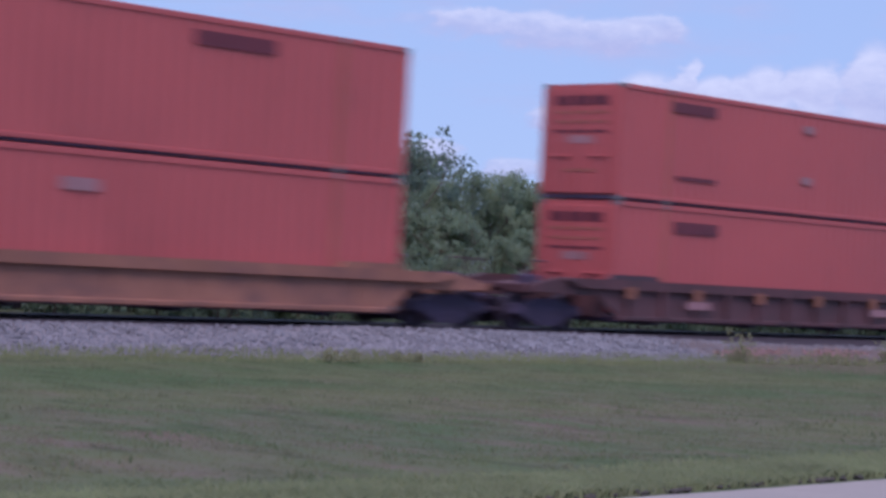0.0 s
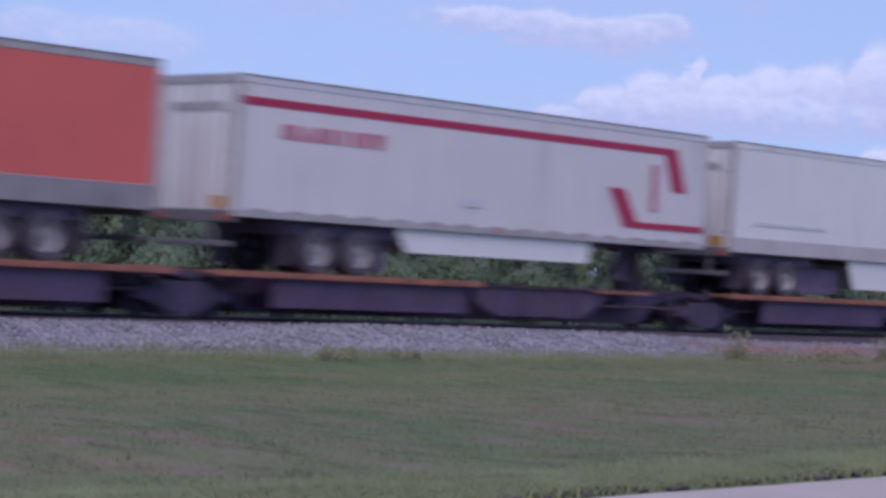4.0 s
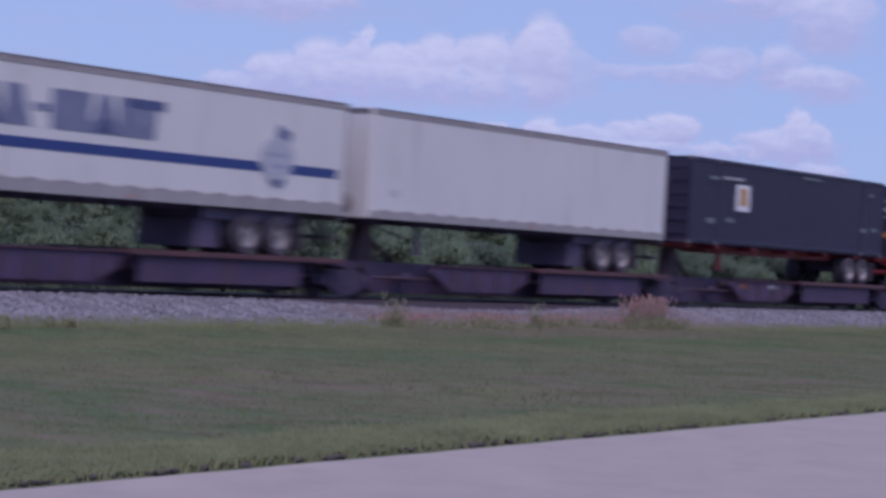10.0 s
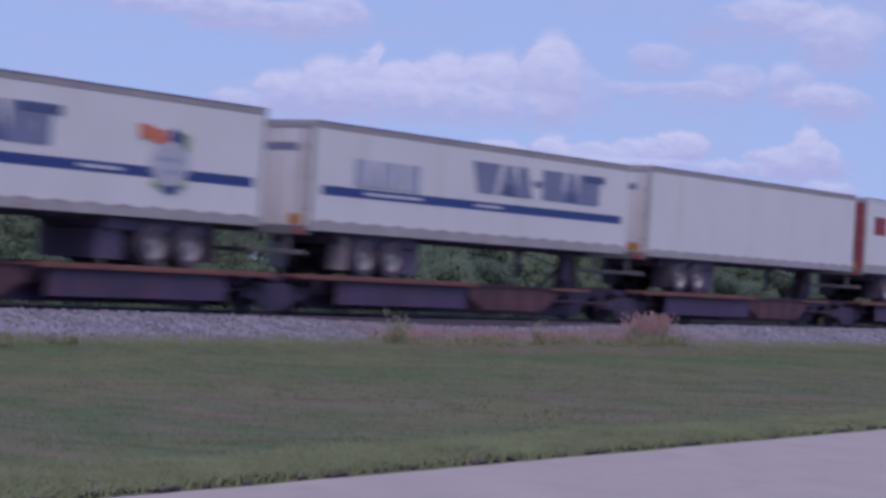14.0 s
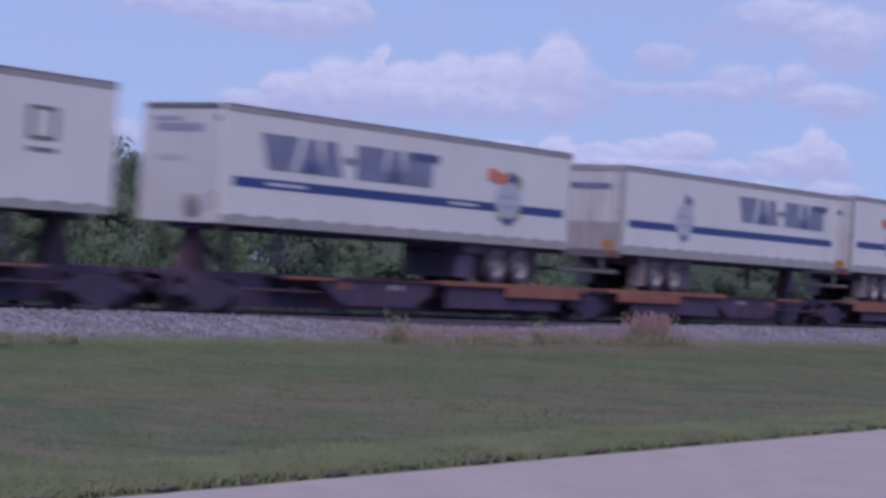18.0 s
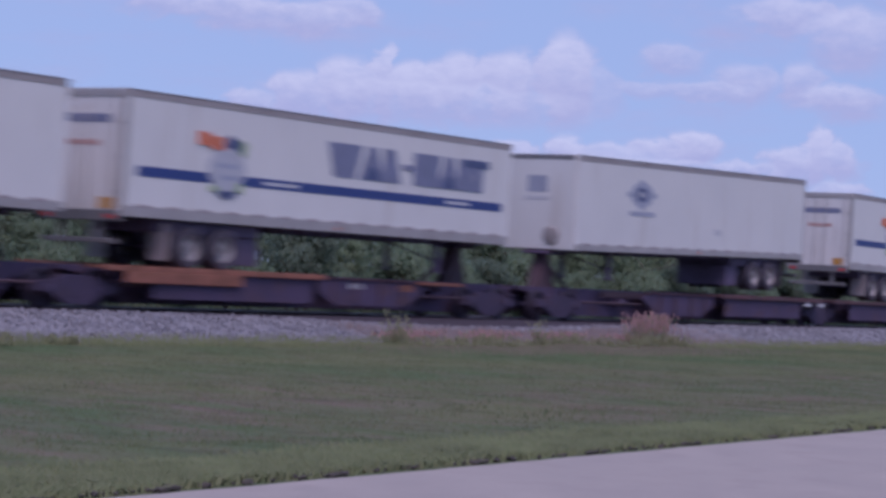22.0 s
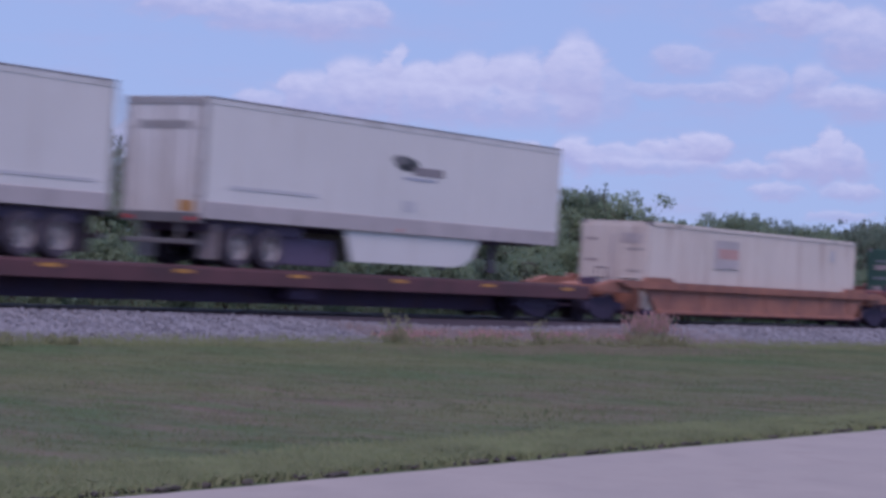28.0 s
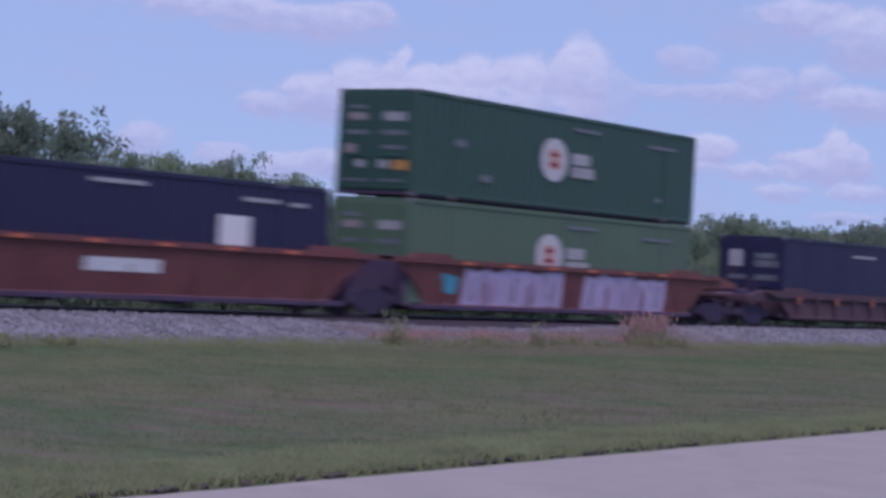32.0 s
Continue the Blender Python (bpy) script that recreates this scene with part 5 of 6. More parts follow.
def trailer(s0, rear_left, label, paint="trailer_white", marks=(), low_rail=0.22, low_paint="trailer_grey", top_paint="rail_dark", skirt=None, door="door_white", door_mark="word_blue",
            pitch=0.0, lift=0.0, nose_marks=(), length=16.15, wheels=(2.5, 3.75), kick=False, flap="rubber", height=2.9):
    """A van trailer standing on its deck. Heights from the deck; marks: (x0, x1, z0, z1, material, part) on its near side, x from the left end."""
    L = length
    t = moving("trailer", label, "trailer", s0, 1.27 + lift, "trailers on the train", pitch)
    P = M[paint]
    B, T = 1.13, 1.13 + height          # underside and roof
    X = (lambda d: d) if rear_left else (lambda d: L - d)
    sg = 1 if rear_left else -1

    def bx(d0, d1, *rest, **kw):
        a, b = sorted((X(d0), X(d1)))
        return box(a, b, *rest, **kw)

    # side sheets in plates, riveted at their joints
    for y, sd in ((-1.285, -1), (1.285, 1)):
        wall = part("side_wall", box(0.1, L - 0.1, y - 0.012, y + 0.012, B + low_rail, T - 0.1, 0), P, t)
        if sd < 0:
            for k in range(12):
                x = 0.12 + (L - 0.24) * (k + 1) / 13
                part("seam", box(x - 0.022, x + 0.022, y - 0.0145, y - 0.010, B + low_rail + 0.02, T - 0.11, 0), P, wall)
        part("bottom_rail", box(0.02, L - 0.02, y - 0.025, y + 0.025, B, B + low_rail, 0.012), M[low_paint], t)
        part("top_rail", box(0.02, L - 0.02, y - 0.022, y + 0.022, T - 0.18, T - 0.03, 0.012), M["rail_tan" if top_paint == "rail_dark" else top_paint if paint != "trailer_white" else "roof_white"], t)
        part("roof_edge", box(0.02, L - 0.02, y - 0.03, y + 0.03, T - 0.03, T + 0.008, 0.008), M["rail_mid"], t)
        part("marker_lamp", box(L / 2 - 0.06, L / 2 + 0.06, y + sd * 0.026, y + sd * 0.045, B + 0.06, B + 0.13, 0.008), M["orange"], t)
    if low_rail < 0.32:
        for k in range(15):
            x = 0.5 + (L - 1.45) * k / 14
            part("reflective_tape", box(x, x + 0.45, -1.3125, -1.295, B + low_rail - 0.03, B + low_rail + 0.035, 0), M["tape"], t)
    part("roof", box(0.02, L - 0.02, -1.26, 1.26, T - 0.03, T + 0.004, 0.01), M["roof_white"], t)
    part("floor", box(0.05, L - 0.05, -1.25, 1.25, B + 0.01, B + 0.12, 0.01), M["hazed_grime"], t)
    for k in range(10):
        d = 6.2 + k * 0.75
        part("cross_member", bx(d, d + 0.06, -1.2, 1.2, B - 0.11, B + 0.01, bevel=0), M["hazed_grime"], t)
    # nose
    part("nose_wall", bx(L - 0.10, L + 0.0, -1.27, 1.27, B, T - 0.02, bevel=0.02), P, t)
    for y in (-1.25, 1.25):
        part("nose_post", bx(L - 0.14, L + 0.015, y - 0.05, y + 0.05, B, T, bevel=0.03), M["trailer_grey" if paint != "trailer_white" else "door_white"], t)
    part("nose_cap", bx(L - 0.08, L + 0.012, -1.2, 1.2, T - 0.16, T, bevel=0.02), M[top_paint], t)
    part("brake_socket", lathe([(0.3, -0.01), (0.27, 0.03), (0.12, 0.05)], 16, "X"), M["rail_tan"], t, "worn round brake connection plate").matrix_basis = pose(X(L), -0.45, B + 0.42, 0, 0, 0 if rear_left else 180)
    for yy, zz, w, h, m in nose_marks:
        part("lettering_bar", bx(L + 0.001, L + 0.006, yy - w / 2, yy + w / 2, B + zz, B + zz + h, bevel=0), M[m], t)
    part("kingpin_plate", bx(L - 1.4, L - 0.3, -0.7, 0.7, B - 0.05, B + 0.0, bevel=0.01), M["hazed_grime"], t)
    # rear doors
    for y in (-1.24, 1.24):
        part("rear_post", bx(-0.015, 0.12, y - 0.055, y + 0.055, B, T, bevel=0.015), M["trailer_grey"], t)
    part("rear_header", bx(-0.012, 0.1, -1.19, 1.19, T - 0.2, T, bevel=0.012), M["trailer_grey"], t)
    part("rear_sill", bx(-0.03, 0.1, -1.25, 1.25, B - 0.12, B + 0.13, bevel=0.015), M["rail_dark"], t)
    for y0, y1 in ((-1.18, -0.008), (0.008, 1.18)):
        d = part("rear_door", bx(0.005, 0.06, y0, y1, B + 0.13, T - 0.2, bevel=0.01), M[door], t)
        for yy in (y0 + 0.2, y1 - 0.2):
            part("lock_rod", tube((X(-0.02), yy, B + 0.1), (X(-0.02), yy, T - 0.18), 0.016), M["trailer_grey"], d)
        for zz in (0.5, 1.3, 2.1):
            part("hinge", bx(-0.012, 0.02, (y0 if y0 < -0.5 else y1) - 0.09, (y0 if y0 < -0.5 else y1) + 0.09, B + zz, B + zz + 0.06, bevel=0.006), M["trailer_grey"], d)
        m0, m1 = sorted((math.copysign(0.01, y0 + y1), math.copysign(0.82, y0 + y1)))
        part("lettering_bar", bx(-0.002, 0.0045, m0, m1, T - 0.78, T - 0.58, bevel=0), M[door_mark], d)
        if kick:
            part("kick_plate", bx(-0.001, 0.0046, y0 + 0.02, y1 - 0.02, B + 0.14, B + 1.0, bevel=0), M["rail_pale"], d, "scuffed grey kick plate")
        if label == STORE_MIRROR:
            part("lettering_bar", bx(-0.002, 0.0045, max(y0, -0.5) + 0.01, min(y1, 0.5) - 0.01, T - 1.3, T - 1.17, bevel=0), M["pink"], d)
    for y in (-1.0, 1.0):
        part("tail_lamp", bx(-0.045, -0.03, y - 0.13, y + 0.13, B - 0.06, B + 0.03, bevel=0.008), M["red_mark"], t)
    part("warning_square", bx(-0.004, 0.0045, -1.05, -0.6, B + 0.16, B + 0.42, bevel=0), M["yellow"], t)
    bar = part("underride_bar", bx(0.0, 0.1, -1.15, 1.15, 0.50, 0.62, bevel=0.015), M["rail_dark"], t, "grey rear impact bar")
    for y in (-0.6, 0.6):
        part("bar_upright", bx(0.01, 0.09, y - 0.05, y + 0.05, 0.6, B, bevel=0.01), M["rail_dark"], bar)
    # bogie
    part("slider_frame", bx(wheels[0] - 1.0, wheels[-1] + 1.5, -1.05, 1.05, B - 0.3, B - 0.02, bevel=0.02), M["hazed_grime"], t)
    part("tyre_guard", bx(wheels[-1] + 0.75, (skirt[0] - 0.4) if skirt else wheels[-1] + 1.6, -0.95, 0.95, 0.14, B - 0.3, bevel=0.02), M["hazed_grime"], t, "dark panel behind the wheels")
    for d in wheels:
        road_wheels(t, X(d), 0.505)
        for y in (-0.5, 0.5):
            part("suspension_arm", prism([(X(d) - 0.1, 0.45), (X(d) + 0.1, 0.45), (X(d) + 0.12, B - 0.2), (X(d) - 0.12, B - 0.2)], y - 0.06, y + 0.06), M["hazed_grime"], t)
    for y in (-0.97, 0.97):
        part("mud_flap", bx(wheels[0] - 0.85, wheels[0] - 0.82, y - 0.3, y + 0.3, 0.18, B - 0.1, bevel=0), M[flap], t)
    # landing gear
    for y in (-0.85, 0.85):
        leg = part("landing_leg", bx(L - 2.95, L - 2.8, y - 0.07, y + 0.07, 0.28, B, bevel=0.01), M["hazed_grime"], t)
        part("foot", bx(L - 3.02, L - 2.73, y - 0.13, y + 0.13, 0.24, 0.28, bevel=0.008), M["hazed_grime"], leg)
    bm = tube((X(L - 2.87), -0.85, 0.55), (X(L - 2.87), 0.85, B - 0.1), 0.025)
    part("leg_brace", bm, M["hazed_grime"], t)
    if skirt:
        d0, d1, z0, sloped = skirt
        for y in (-1.22, 1.22):
            e = 1.3 if sloped else 0.15
            up = B - 0.06 - z0
            part("skirt", prism([(X(d0), z0), (X(d1 - e), z0), (X(d1 - 0.6 * e), z0 + 0.1 * up), (X(d1 - 0.25 * e), z0 + 0.4 * up), (X(d1), B - 0.06), (X(d1), B), (X(d0 - 0.35), B), (X(d0 - 0.35), B - 0.06)], y - 0.012, y + 0.012), M["trailer_white"], t, "white side skirt")
    painted(t, marks, -1.296, B)
    return t


def block_letters(x0, x1, z0, z1, n, m="word_blue"):
    """A word as plain solid blocks of its size."""
    w = (x1 - x0) / n
    return [(x0 + k * w, x0 + (k + 0.86) * w, z0, z1, m, ("slab", "peak", "slab", "post", "slab", "wedge")[k % 6]) for k in range(n)]


# the big word as plain solid shapes: from and to along its length, form
BIG_WORD = ((0.0, 0.2, "wedge"), (0.185, 0.335, "peak"), (0.325, 0.435, "slope"), (0.51, 0.68, "slab"), (0.665, 0.805, "peak"), (0.795, 0.9, "slab"), (0.885, 0.985, "post"))


def big_word(x0, x1, z0, z1):
    w, h = x1 - x0, z1 - z0
    out = [(x0 + w * a, x0 + w * b, z0, z1, "word_blue", form) for a, b, form in BIG_WORD]
    out += [(x0 + w * a, x0 + w * b, z0 + 0.02, z0 + h * 0.4, "deep_blue", "peak") for a, b in ((0.21, 0.31), (0.69, 0.78))]
    out.append((x0 + w * 0.44, x0 + w * 0.5, z0 + h * 0.42, z0 + h * 0.6, "word_blue", "lettering_bar"))
    out.append((x0 + w * 0.83, x1, z1 - h * 0.24, z1 + 0.005, "deep_blue", "lettering_bar"))
    return out


def store_marks(word, icon, colour=True, stripe=(0.45, 15.75), small=(), drop=0.0):
    """Blue stripe, a blocked word, and a many-coloured emblem."""
    mk = []
    cuts = sorted([stripe[0], stripe[1]] + ([icon - 0.3, icon + 0.3] if icon else []))
    for a, b in zip(cuts[::2], cuts[1::2]):
        if b > a + 0.05:
            mk.append((a, b, 0.94 + drop, 1.18 + drop, "blue", "stripe"))
    for a, b in small:
        mk.append((a + 0.1, b - 0.1, 1.02 + drop, 1.1 + drop, "light_grey", "lettering_bar"))
    if word:
        mk += big_word(word[0], word[1], 1.42, 2.3)
    if icon:
        tint = "deep_blue" if colour else "word_blue"
        mk += [(icon - 0.3, icon + 0.35, 0.58, 0.95, tint, "disc"), (icon - 0.2, icon + 0.55, 1.5, 2.14, tint, "tilt"), (icon - 0.7, icon + 0.66, 0.76, 1.82, "emblem_grey", "disc"),
               (icon - 0.45, icon + 0.4, 1.32, 1.44, "grey_blue", "emblem"), (icon - 0.3, icon + 0.5, 1.04, 1.16, "grey_blue", "emblem")]
        if colour:
            mk += [(icon - 1.1, icon - 0.65, 1.82, 2.14, "orange", "slab"), (icon - 0.62, icon - 0.15, 1.74, 2.06, "orange", "slab"), (icon + 0.34, icon + 0.62, 0.74, 1.02, "lime", "tilt"), (icon + 0.42, icon + 0.68, 1.62, 2.05, "lime", "tilt"),
                   (icon - 0.62, icon - 0.36, 0.72, 0.92, "lime", "tilt")]
    return mk


NOSE = ((0.1, 2.2, 1.5, 0.2, "grey_blue"), (0.5, 2.45, 0.9, 0.12, "grey_blue"), (0.35, 1.5, 0.8, 0.14, "light_grey"), (-0.5, 0.35, 0.7, 0.35, "light_grey"), (-1.1, 0.3, 0.08, 0.5, "rail_tan"), (-1.12, 2.45, 0.1, 0.16, "rust_brown"))
STORE = "white box trailer with a blue stripe and blocky blue lettering"
STORE_MIRROR = "white box trailer with a coloured emblem and a blue stripe"
PLAIN = "plain white box trailer on a spine car"
LOGO = "white box trailer with a small dark emblem and grey skirting"
dark_logo = lambda x: [(x - 0.5, x + 0.55, 1.68, 2.06, "black", "disc"), (x - 0.65, x + 0.1, 1.84, 2.1, "rail_dark", "disc"), (x + 0.35, x + 1.75, 1.6, 1.83, "rail_mid", "lettering_bar"), (x - 0.1, x + 1.4, 1.46, 1.53, "grey_blue", "lettering_bar"), (x - 0.1, x + 0.5, 0.6, 0.9, "light_grey", "label_plate")]

trailer(87.0, False, "orange-red box trailer with a grey lower rail and white skirt", "trailer_orange", height=3.0, low_paint="rail_mid", marks=[(3.0, 3.7, 0.75, 0.95, "light_grey", "label_plate")], low_rail=0.5, top_paint="trailer_grey", skirt=(5.4, 12.6, 0.38, True),
        nose_marks=((0.2, 2.0, 1.9, 0.32, "dark_red_mark"), (-0.6, 2.45, 0.5, 0.3, "light_grey"), (-0.3, 0.75, 0.6, 0.25, "light_grey"), (-0.9, 0.6, 0.5, 0.3, "light_grey")))
CREST = [(0.1, 14.5, 2.32, 2.50, "crimson", "stripe")] + block_letters(1.25, 4.35, 1.68, 2.0, 6, "rose") + [
    (13.3, 16.0, 0.42, 0.58, "crimson", "stripe"), (13.8, 14.05, 0.85, 2.05, "rose", "lettering_bar"), (6.9, 7.5, 0.6, 0.8, "light_grey", "label_plate")]
e_tr = trailer(105.2, True, height=2.95, paint="trailer_dull", label="white box trailer with a crimson stripe and angular crimson crest", marks=CREST, door_mark="trailer_grey", low_rail=0.16, top_paint="light_grey", skirt=(5.2, 11.6, 0.6, False))
for o in ([(14.3, 2.50), (14.8, 2.50), (15.25, 1.4), (14.65, 1.4), (14.3, 2.32)], [(12.1, 1.38), (12.75, 1.38), (13.3, 0.58), (13.3, 0.42), (12.75, 0.42)]):
    part("stripe", prism([(x, 1.13 + z) for x, z in o], -1.307, -1.297), M["crimson"], e_tr)
for s, lx in ((122.5, 8.3), (140.5, 8.3), (157.85, 8.3)):
    trailer(s, True, LOGO, height=2.93, door_mark="trailer_grey", marks=dark_logo(lx) + [(1.0, 4.4, 0.75, 0.84, "light_grey", "lettering_bar")], low_rail=0.42, low_paint="rail_pale", top_paint="trailer_grey", skirt=(6.1, 12.1, 0.32, True), wheels=(1.5, 2.75))
trailer(200.95, False, STORE, marks=store_marks((1.45, 9.1), 12.7, small=((1.6, 3.4), (9.6, 11.2))), nose_marks=NOSE, low_rail=0.24, top_paint="rail_dark")
trailer(218.4, False, "older white box trailer with a blue stripe and a blue emblem", marks=store_marks((1.6, 9.1), 13.3, False), low_rail=0.3, nose_marks=NOSE)
trailer(235.65, False, PLAIN, low_rail=0.22, marks=[(0.9, 1.3, 0.6, 0.8, "light_grey", "label_plate")])
trailer(290.95, False, STORE, marks=store_marks((1.45, 9.1), 12.7, small=((1.6, 3.4), (9.6, 11.2))), nose_marks=NOSE, low_rail=0.24)
trailer(309.0, True, flap="flap", label= "white box trailer with two blocky words over a blue stripe", marks=store_marks((7.3, 14.6), None, small=((2.2, 5.0), (7.4, 9.0))) + block_letters(1.8, 4.8, 1.25, 1.95, 5, "grey_blue"), height=2.8, low_rail=0.26)
trailer(326.5, True, PLAIN, low_rail=0.22)
trailer(343.75, True, "white box trailer with dark red doors and a red emblem", marks=[(0.8, 1.9, 1.5, 2.2, "deep_red", "emblem")] + block_letters(2.2, 6.7, 1.65, 2.2, 6, "rail_pale") + [(2.2, 6.7, 1.35, 1.45, "rail_pale", "lettering_bar")], low_rail=0.34, top_paint="light_grey", skirt=(5.4, 11.9, 0.48, False), door="deep_red")
trailer(361.65, True, height=2.98, label= "white box trailer with a small grey badge and white skirt", marks=[(13.4, 14.3, 1.5, 2.25, "rail_dark", "emblem"), (13.6, 14.1, 1.6, 2.15, "trailer_white", "emblem"), (13.4, 14.3, 1.25, 1.35, "rail_dark", "lettering_bar"), (7.9, 9.1, 0.55, 0.75, "light_grey", "label_plate"), (11.1, 11.9, 0.05, 0.17, "red_mark", "label_plate")], low_rail=0.2, skirt=(5.0, 11.3, 0.5, False))
trailer(381.5, False, STORE, marks=store_marks((1.45, 9.1), 12.7, small=((1.6, 3.4), (9.6, 11.2))), nose_marks=NOSE, low_rail=0.24)
trailer(400.85, True, flap="flap", label= "white box trailer with a blue emblem and blocky blue lettering", marks=store_marks((8.0, 15.2), 4.1, False, drop=-0.07), height=2.8, low_rail=0.28, kick=True)
trailer(418.5, True, flap="flap", label=STORE_MIRROR, marks=store_marks((7.9, 15.2), 3.9, small=((4.9, 6.5), (12.8, 14.2))), low_rail=0.26)
trailer(436.1, True, flap="flap", label= PLAIN, low_rail=0.22, marks=[(1.0, 1.5, 0.3, 0.5, "light_grey", "label_plate")])
trailer(454.1, True, flap="flap", label=STORE_MIRROR, marks=store_marks((7.5, 15.0), 3.6, small=((4.9, 6.5), (12.8, 14.2))), low_rail=0.26)
STAR = [(3.3, 4.8, 1.45, 2.25, "grey_blue", "disc"), (3.1, 5.0, 1.76, 1.92, "grey_blue", "emblem"), (3.9, 4.2, 1.38, 2.32, "grey_blue", "emblem"), (3.7, 4.4, 1.62, 2.08, "deep_blue", "disc"), (3.9, 4.2, 1.75, 1.95, "light_grey", "disc"),
        (3.3, 4.9, 1.18, 1.32, "grey_blue", "lettering_bar"), (9.1, 9.6, 0.7, 0.9, "light_grey", "label_plate")]
trailer(474.05, False, "white box trailer with a blue star emblem", marks=STAR, pitch=-1.05, low_rail=0.2, nose_marks=((0.1, 1.75, 0.7, 0.5, "grey_blue"), (0.1, 1.5, 0.9, 0.12, "light_grey"), (-0.4, 0.35, 0.5, 0.3, "light_grey")))
trailer(494.35, True, flap="flap", label=STORE_MIRROR, pitch=0.42, lift=0.08, marks=store_marks((7.9, 15.2), 4.0, small=((4.9, 6.5), (12.8, 14.2))), low_rail=0.26)
trailer(532.3, False, lift=0.09, label="white box trailer with a blue stripe, blue emblem and skirt", marks=store_marks((1.6, 8.6), 12.2, False, small=((6.6, 8.8),)), low_rail=0.3, skirt=(5.2, 14.0, 0.5, False), nose_marks=NOSE, wheels=(2.4, 3.7))
trailer(551.6, False, LOGO, lift=0.09, height=2.94, marks=dark_logo(8.3) + [(12.6, 15.6, 0.62, 0.7, "light_grey", "lettering_bar")], low_rail=0.4, low_paint="rail_pale", top_paint="trailer_grey", skirt=(5.7, 12.2, 0.42, True), wheels=(1.5, 2.6), nose_marks=((0.1, 2.0, 0.7, 0.34, "rail_dark"), (-0.4, 0.3, 0.9, 0.3, "light_grey")))
trailer(570.85, True, flap="flap", label= LOGO, door_mark="trailer_grey", lift=0.09, marks=dark_logo(8.25) + [(1.0, 4.4, 0.75, 0.84, "light_grey", "lettering_bar")], low_rail=0.42, low_paint="rail_pale", top_paint="trailer_grey", skirt=(6.1, 12.1, 0.32, True), wheels=(1.5, 2.75))


# ---- containers on road chassis ----
def chassis(s0, rear_left, L=16.15):
    c = moving("trailer_chassis", "red steel road chassis carrying a black container", "trailer", s0, 1.27, "chassis on the train")
    X = (lambda d: d) if rear_left else (lambda d: L - d)

    def bx(d0, d1, *rest, **kw):
        a, b = sorted((X(d0), X(d1)))
        return box(a, b, *rest, **kw)

    for y in (-0.5, 0.5):
        part("main_beam", prism([(X(0.1), 0.85), (X(L - 3.0), 0.85), (X(L - 2.6), 0.98), (X(L - 0.1), 0.98), (X(L - 0.1), 1.12), (X(0.1), 1.12)], y - 0.06, y + 0.06), M["chassis_red"], c)
    for d in (0.05, 2.2, 5.0, 8.0, 11.0, 13.8, L - 0.35):
        part("cross_beam", bx(d, d + 0.22, -1.22, 1.22, 0.98, 1.12, bevel=0.02), M["chassis_red"], c)
    for d in (1.6, 2.85):
        road_wheels(c, X(d), 0.505)
        part("suspension", bx(d - 0.12, d + 0.12, -0.55, 0.55, 0.5, 0.88, bevel=0.02), M["steel_dark"], c)
    for y in (-0.85, 0.85):
        leg = part("landing_leg", bx(L - 3.1, L - 2.95, y - 0.07, y + 0.07, 0.26, 1.0, bevel=0.01), M["chassis_red"], c)
        part("foot", bx(L - 3.17, L - 2.88, y - 0.13, y + 0.13, 0.22, 0.26, bevel=0.008), M["steel_dark"], leg)
    part("underride_bar", bx(0.0, 0.1, -1.15, 1.15, 0.5, 0.62, bevel=0.015), M["chassis_red"], c)
    part("mud_flap", bx(0.7, 0.73, -1.27, -0.7, 0.2, 0.9, bevel=0), M["rubber"], c)


chassis(253.55, False)
chassis(271.75, True)
BLACK = "black corrugated container with a pale panel on a red chassis"
bl = [(8.6, 10.2, 2.62, 2.7, "faint", "lettering_bar"), (1.2, 1.8, 0.72, 0.9, "faint", "label_plate"), (2.6, 3.2, 0.8, 0.95, "faint", "label_plate")]
container(253.55, 2.39, "container_black", BLACK, bl + [(3.3, 4.35, 1.22, 2.12, "white_mark", "emblem"), (3.6, 4.1, 1.4, 2.0, "yellow", "emblem_core"), (1.3, 2.0, 2.2, 2.32, "faint", "lettering_bar"), (2.3, 3.8, 2.25, 2.35, "dim_white", "lettering_bar"),
    (14.0, 14.5, 0.9, 1.05, "faint", "label_plate"), (15.0, 15.5, 0.95, 1.1, "faint", "label_plate"), (14.6, 15.1, 2.3, 2.4, "faint", "lettering_bar")], doors_left=False, end_marks="plain")
container(271.75, 2.39, "container_black", BLACK, bl + [(11.65, 12.65, 1.2, 2.12, "white_mark", "emblem"), (11.9, 12.35, 1.38, 2.0, "tape", "emblem_core"), (12.5, 13.7, 2.3, 2.4, "dim_white", "lettering_bar"), (14.2, 14.7, 2.3, 2.4, "faint", "lettering_bar"),
    (13.4, 13.9, 0.6, 0.75, "faint", "label_plate"), (14.6, 15.1, 0.62, 0.76, "faint", "label_plate")], end_marks="black")


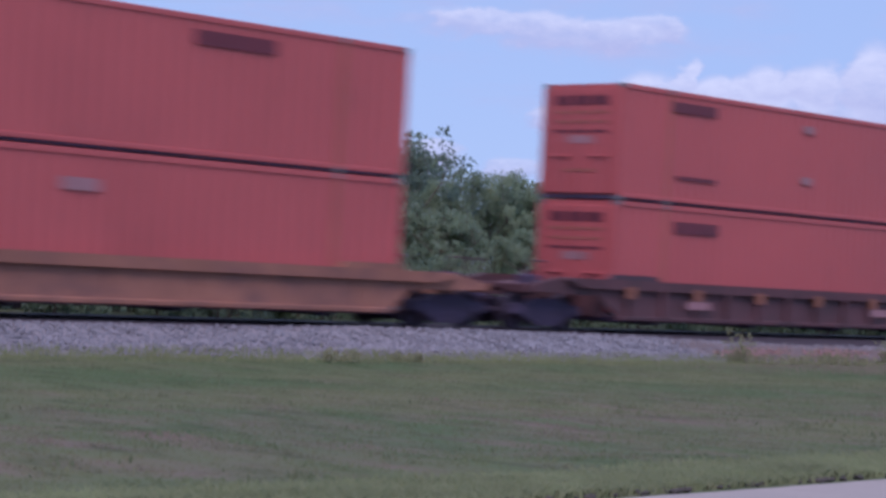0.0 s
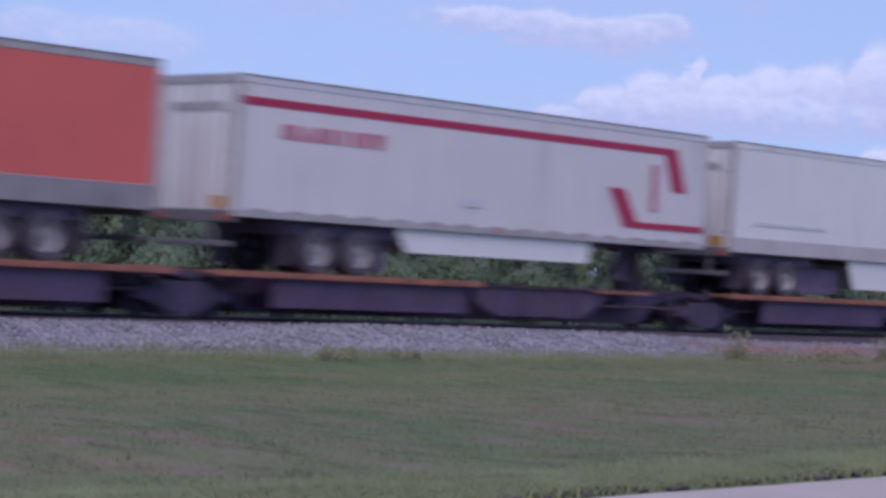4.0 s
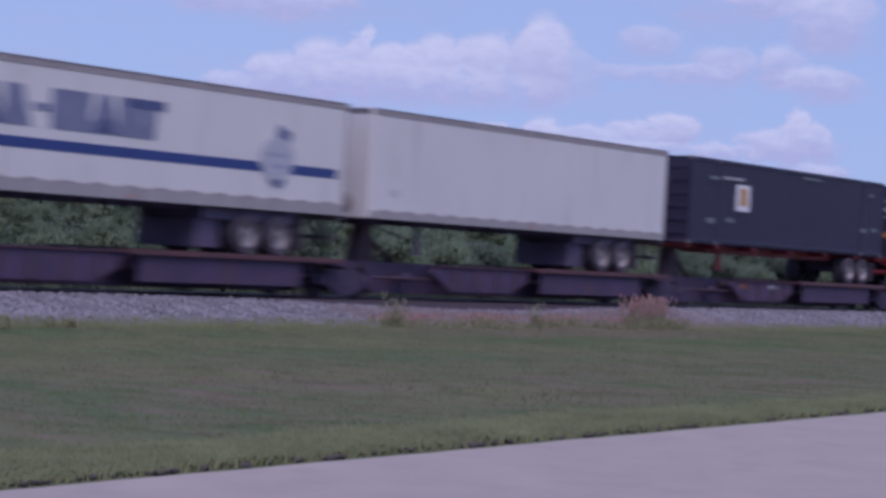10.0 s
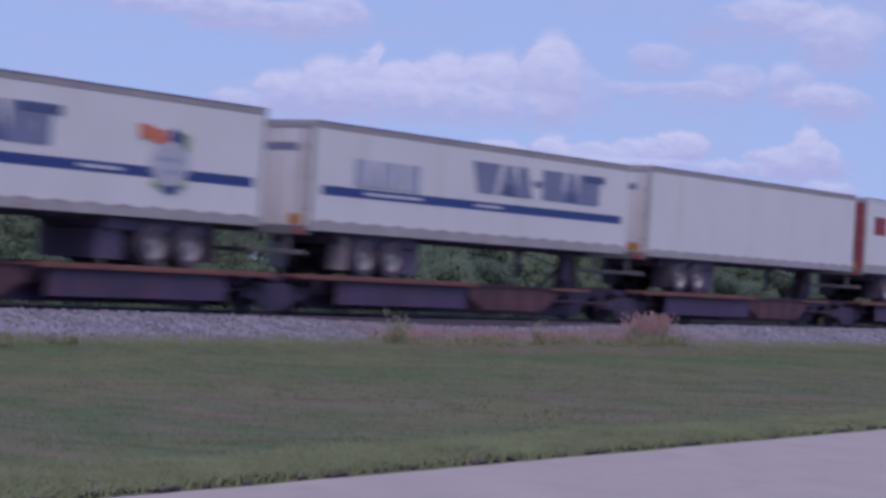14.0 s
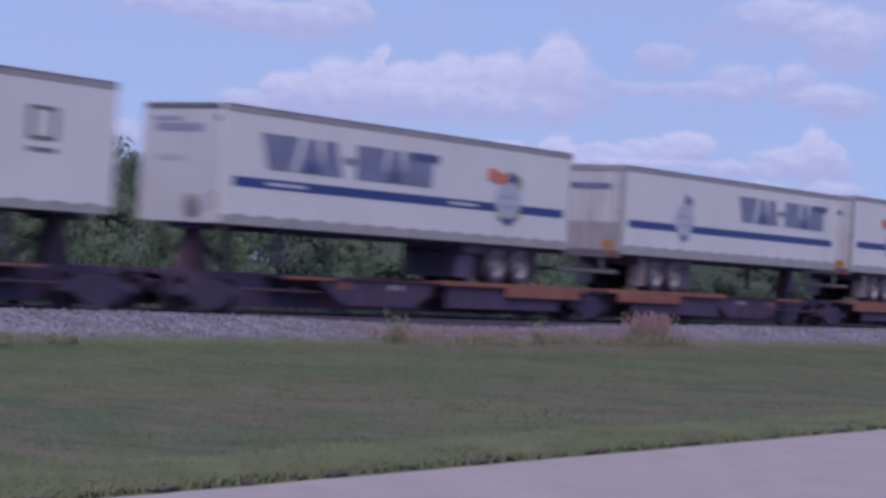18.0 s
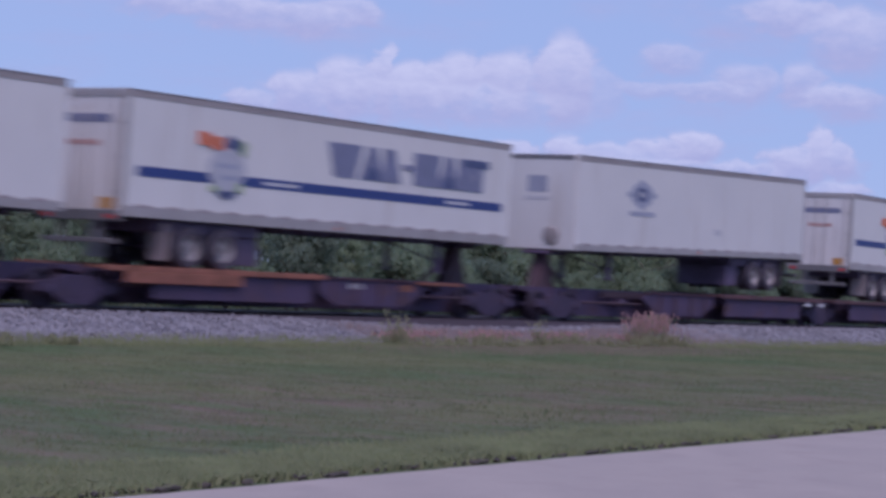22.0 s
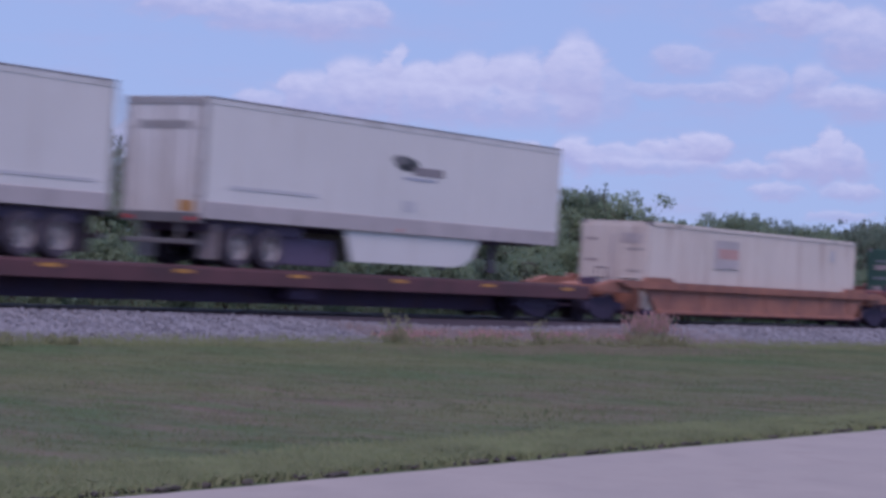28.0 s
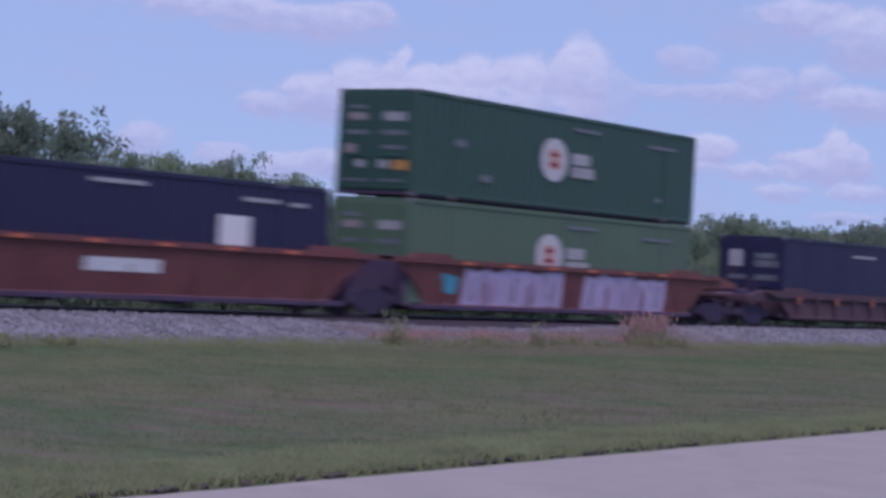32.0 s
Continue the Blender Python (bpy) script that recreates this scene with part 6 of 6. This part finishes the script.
# ---- weeds on the bank ----
def weed(name, label, x, y, height, spread, stems, seed, leafy, heads):
    r = random.Random(seed)
    ob = tagged(new(name), label, "weed")
    ob.location = (x, y, ground_z(x, y))
    sv_, sf_, lv, lf, hv, hf = [], [], [], [], [], []

    def leaf(vs, fs, p, d, ln, w):
        s = d.cross(Vector((r.uniform(-1, 1), r.uniform(-1, 1), r.uniform(-1, 1)))).normalized() * w
        n = len(vs)
        if d.cross(s).dot(Vector((-0.5, -0.8, 0.3))) > 0:       # its face towards the light
            s = -s
        vs += [tuple(p), tuple(p + d * ln * 0.5 + s), tuple(p + d * ln), tuple(p + d * ln * 0.5 - s)]
        fs.append((n, n + 1, n + 2, n + 3))

    for _ in range(stems):
        a, q = r.uniform(0, 6.283), spread * math.sqrt(r.random())
        p = Vector((q * math.cos(a), q * math.sin(a) * 0.6, -0.02))
        d = Vector((r.uniform(-.35, .35), r.uniform(-.35, .35), 1)).normalized()
        h = height * r.uniform(0.5, 1.0)
        leaf(sv_, sf_, p, d, h, 0.006)
        for k in range(leafy):
            u = r.uniform(0.15, 1.0)
            leaf(lv, lf, p + d * h * u, Vector((r.uniform(-1, 1), r.uniform(-1, 1), r.uniform(-0.1, 1))).normalized(), r.uniform(0.06, 0.16), 0.02)
        for k in range(heads):
            leaf(hv, hf, p + d * h * r.uniform(0.75, 1.05), Vector((r.uniform(-.6, .6), r.uniform(-.6, .6), 1)).normalized(), r.uniform(0.05, 0.12), 0.015)
    for piece, vs, fs, m in (("stalk_tuft", sv_, sf_, "weed"), ("foliage", lv, lf, "weed"), ("seed_plume", hv, hf, "seed_head")):
        if vs:
            me = mesh_from(piece, vs, fs, M[m], True)
            up = [Vector((r.uniform(-0.4, 0.4), r.uniform(-0.9, 0.1), 1)).normalized() for _ in fs]
            me.normals_split_custom_set_from_vertices([tuple(n) for n in up for _ in range(4)])
            tagged(part(piece, me, None, ob), kind="stuff")


weed("tall_weed", "tall yellow-green weed at the foot of the bank", 41.2, 29.3, 0.9, 0.36, 34, 1, 6, 0)
weed("tall_weed", "tall yellow-green weed at the foot of the bank", 47.3, 29.2, 0.85, 0.16, 18, 2, 7, 0)
weed("tall_weed", "low leafy weed at the foot of the bank", 48.5, 29.2, 0.42, 0.5, 34, 3, 6, 0)
weed("seeding_grass_clump", "pinkish clump of seeding grass by the track", 53.7, 29.5, 0.98, 0.95, 200, 4, 1, 9)
weed("tall_weed", "leafy green weed beside a pinkish clump", 54.5, 29.0, 0.42, 0.5, 44, 5, 7, 0)
weed("tall_weed", "low green weeds before a pinkish clump", 52.6, 28.9, 0.36, 0.9, 60, 8, 6, 0)
weed("tall_weed", "low yellow-green weed on the grass bank", 28.0, 29.0, 0.32, 0.6, 26, 6, 6, 0)
weed("tall_weed", "low yellow-green weed on the grass bank", 29.9, 29.1, 0.22, 0.4, 28, 7, 9, 0)
for k in range(11):
    weed("seeding_grass_clump", "sparse pinkish weeds on the stone bank", 42.5 + k * 1.2, 30.2 + 0.9 * (k % 3) / 2, 0.3, 0.8, 60, 20 + k, 2, 5)
for k in range(9):
    weed("tall_weed", "low green weeds at the foot of the bank", 42.2 + k * 1.5 + 0.4 * (k % 2), 29.1, 0.24 + 0.06 * (k % 3), 0.9, 38, 40 + k, 5, 0)


# ---- what moves ----
def motions():
    walk(clouds, [(0.0, pose(0, 0, 0, 0, 0, 0.568)), (13.0, pose(0, 0, 0, 0, 0, 0)), (32.0, pose(0, 0, 0, 0, 0, -0.83))])
    for ob, s, z, pitch in MOVERS:
        walk(ob, [(t, pose(s - SPEED * t, TRACK_Y, z, 0, pitch, 0)) for t in (0.0, 16.0, 32.0)])


motions()
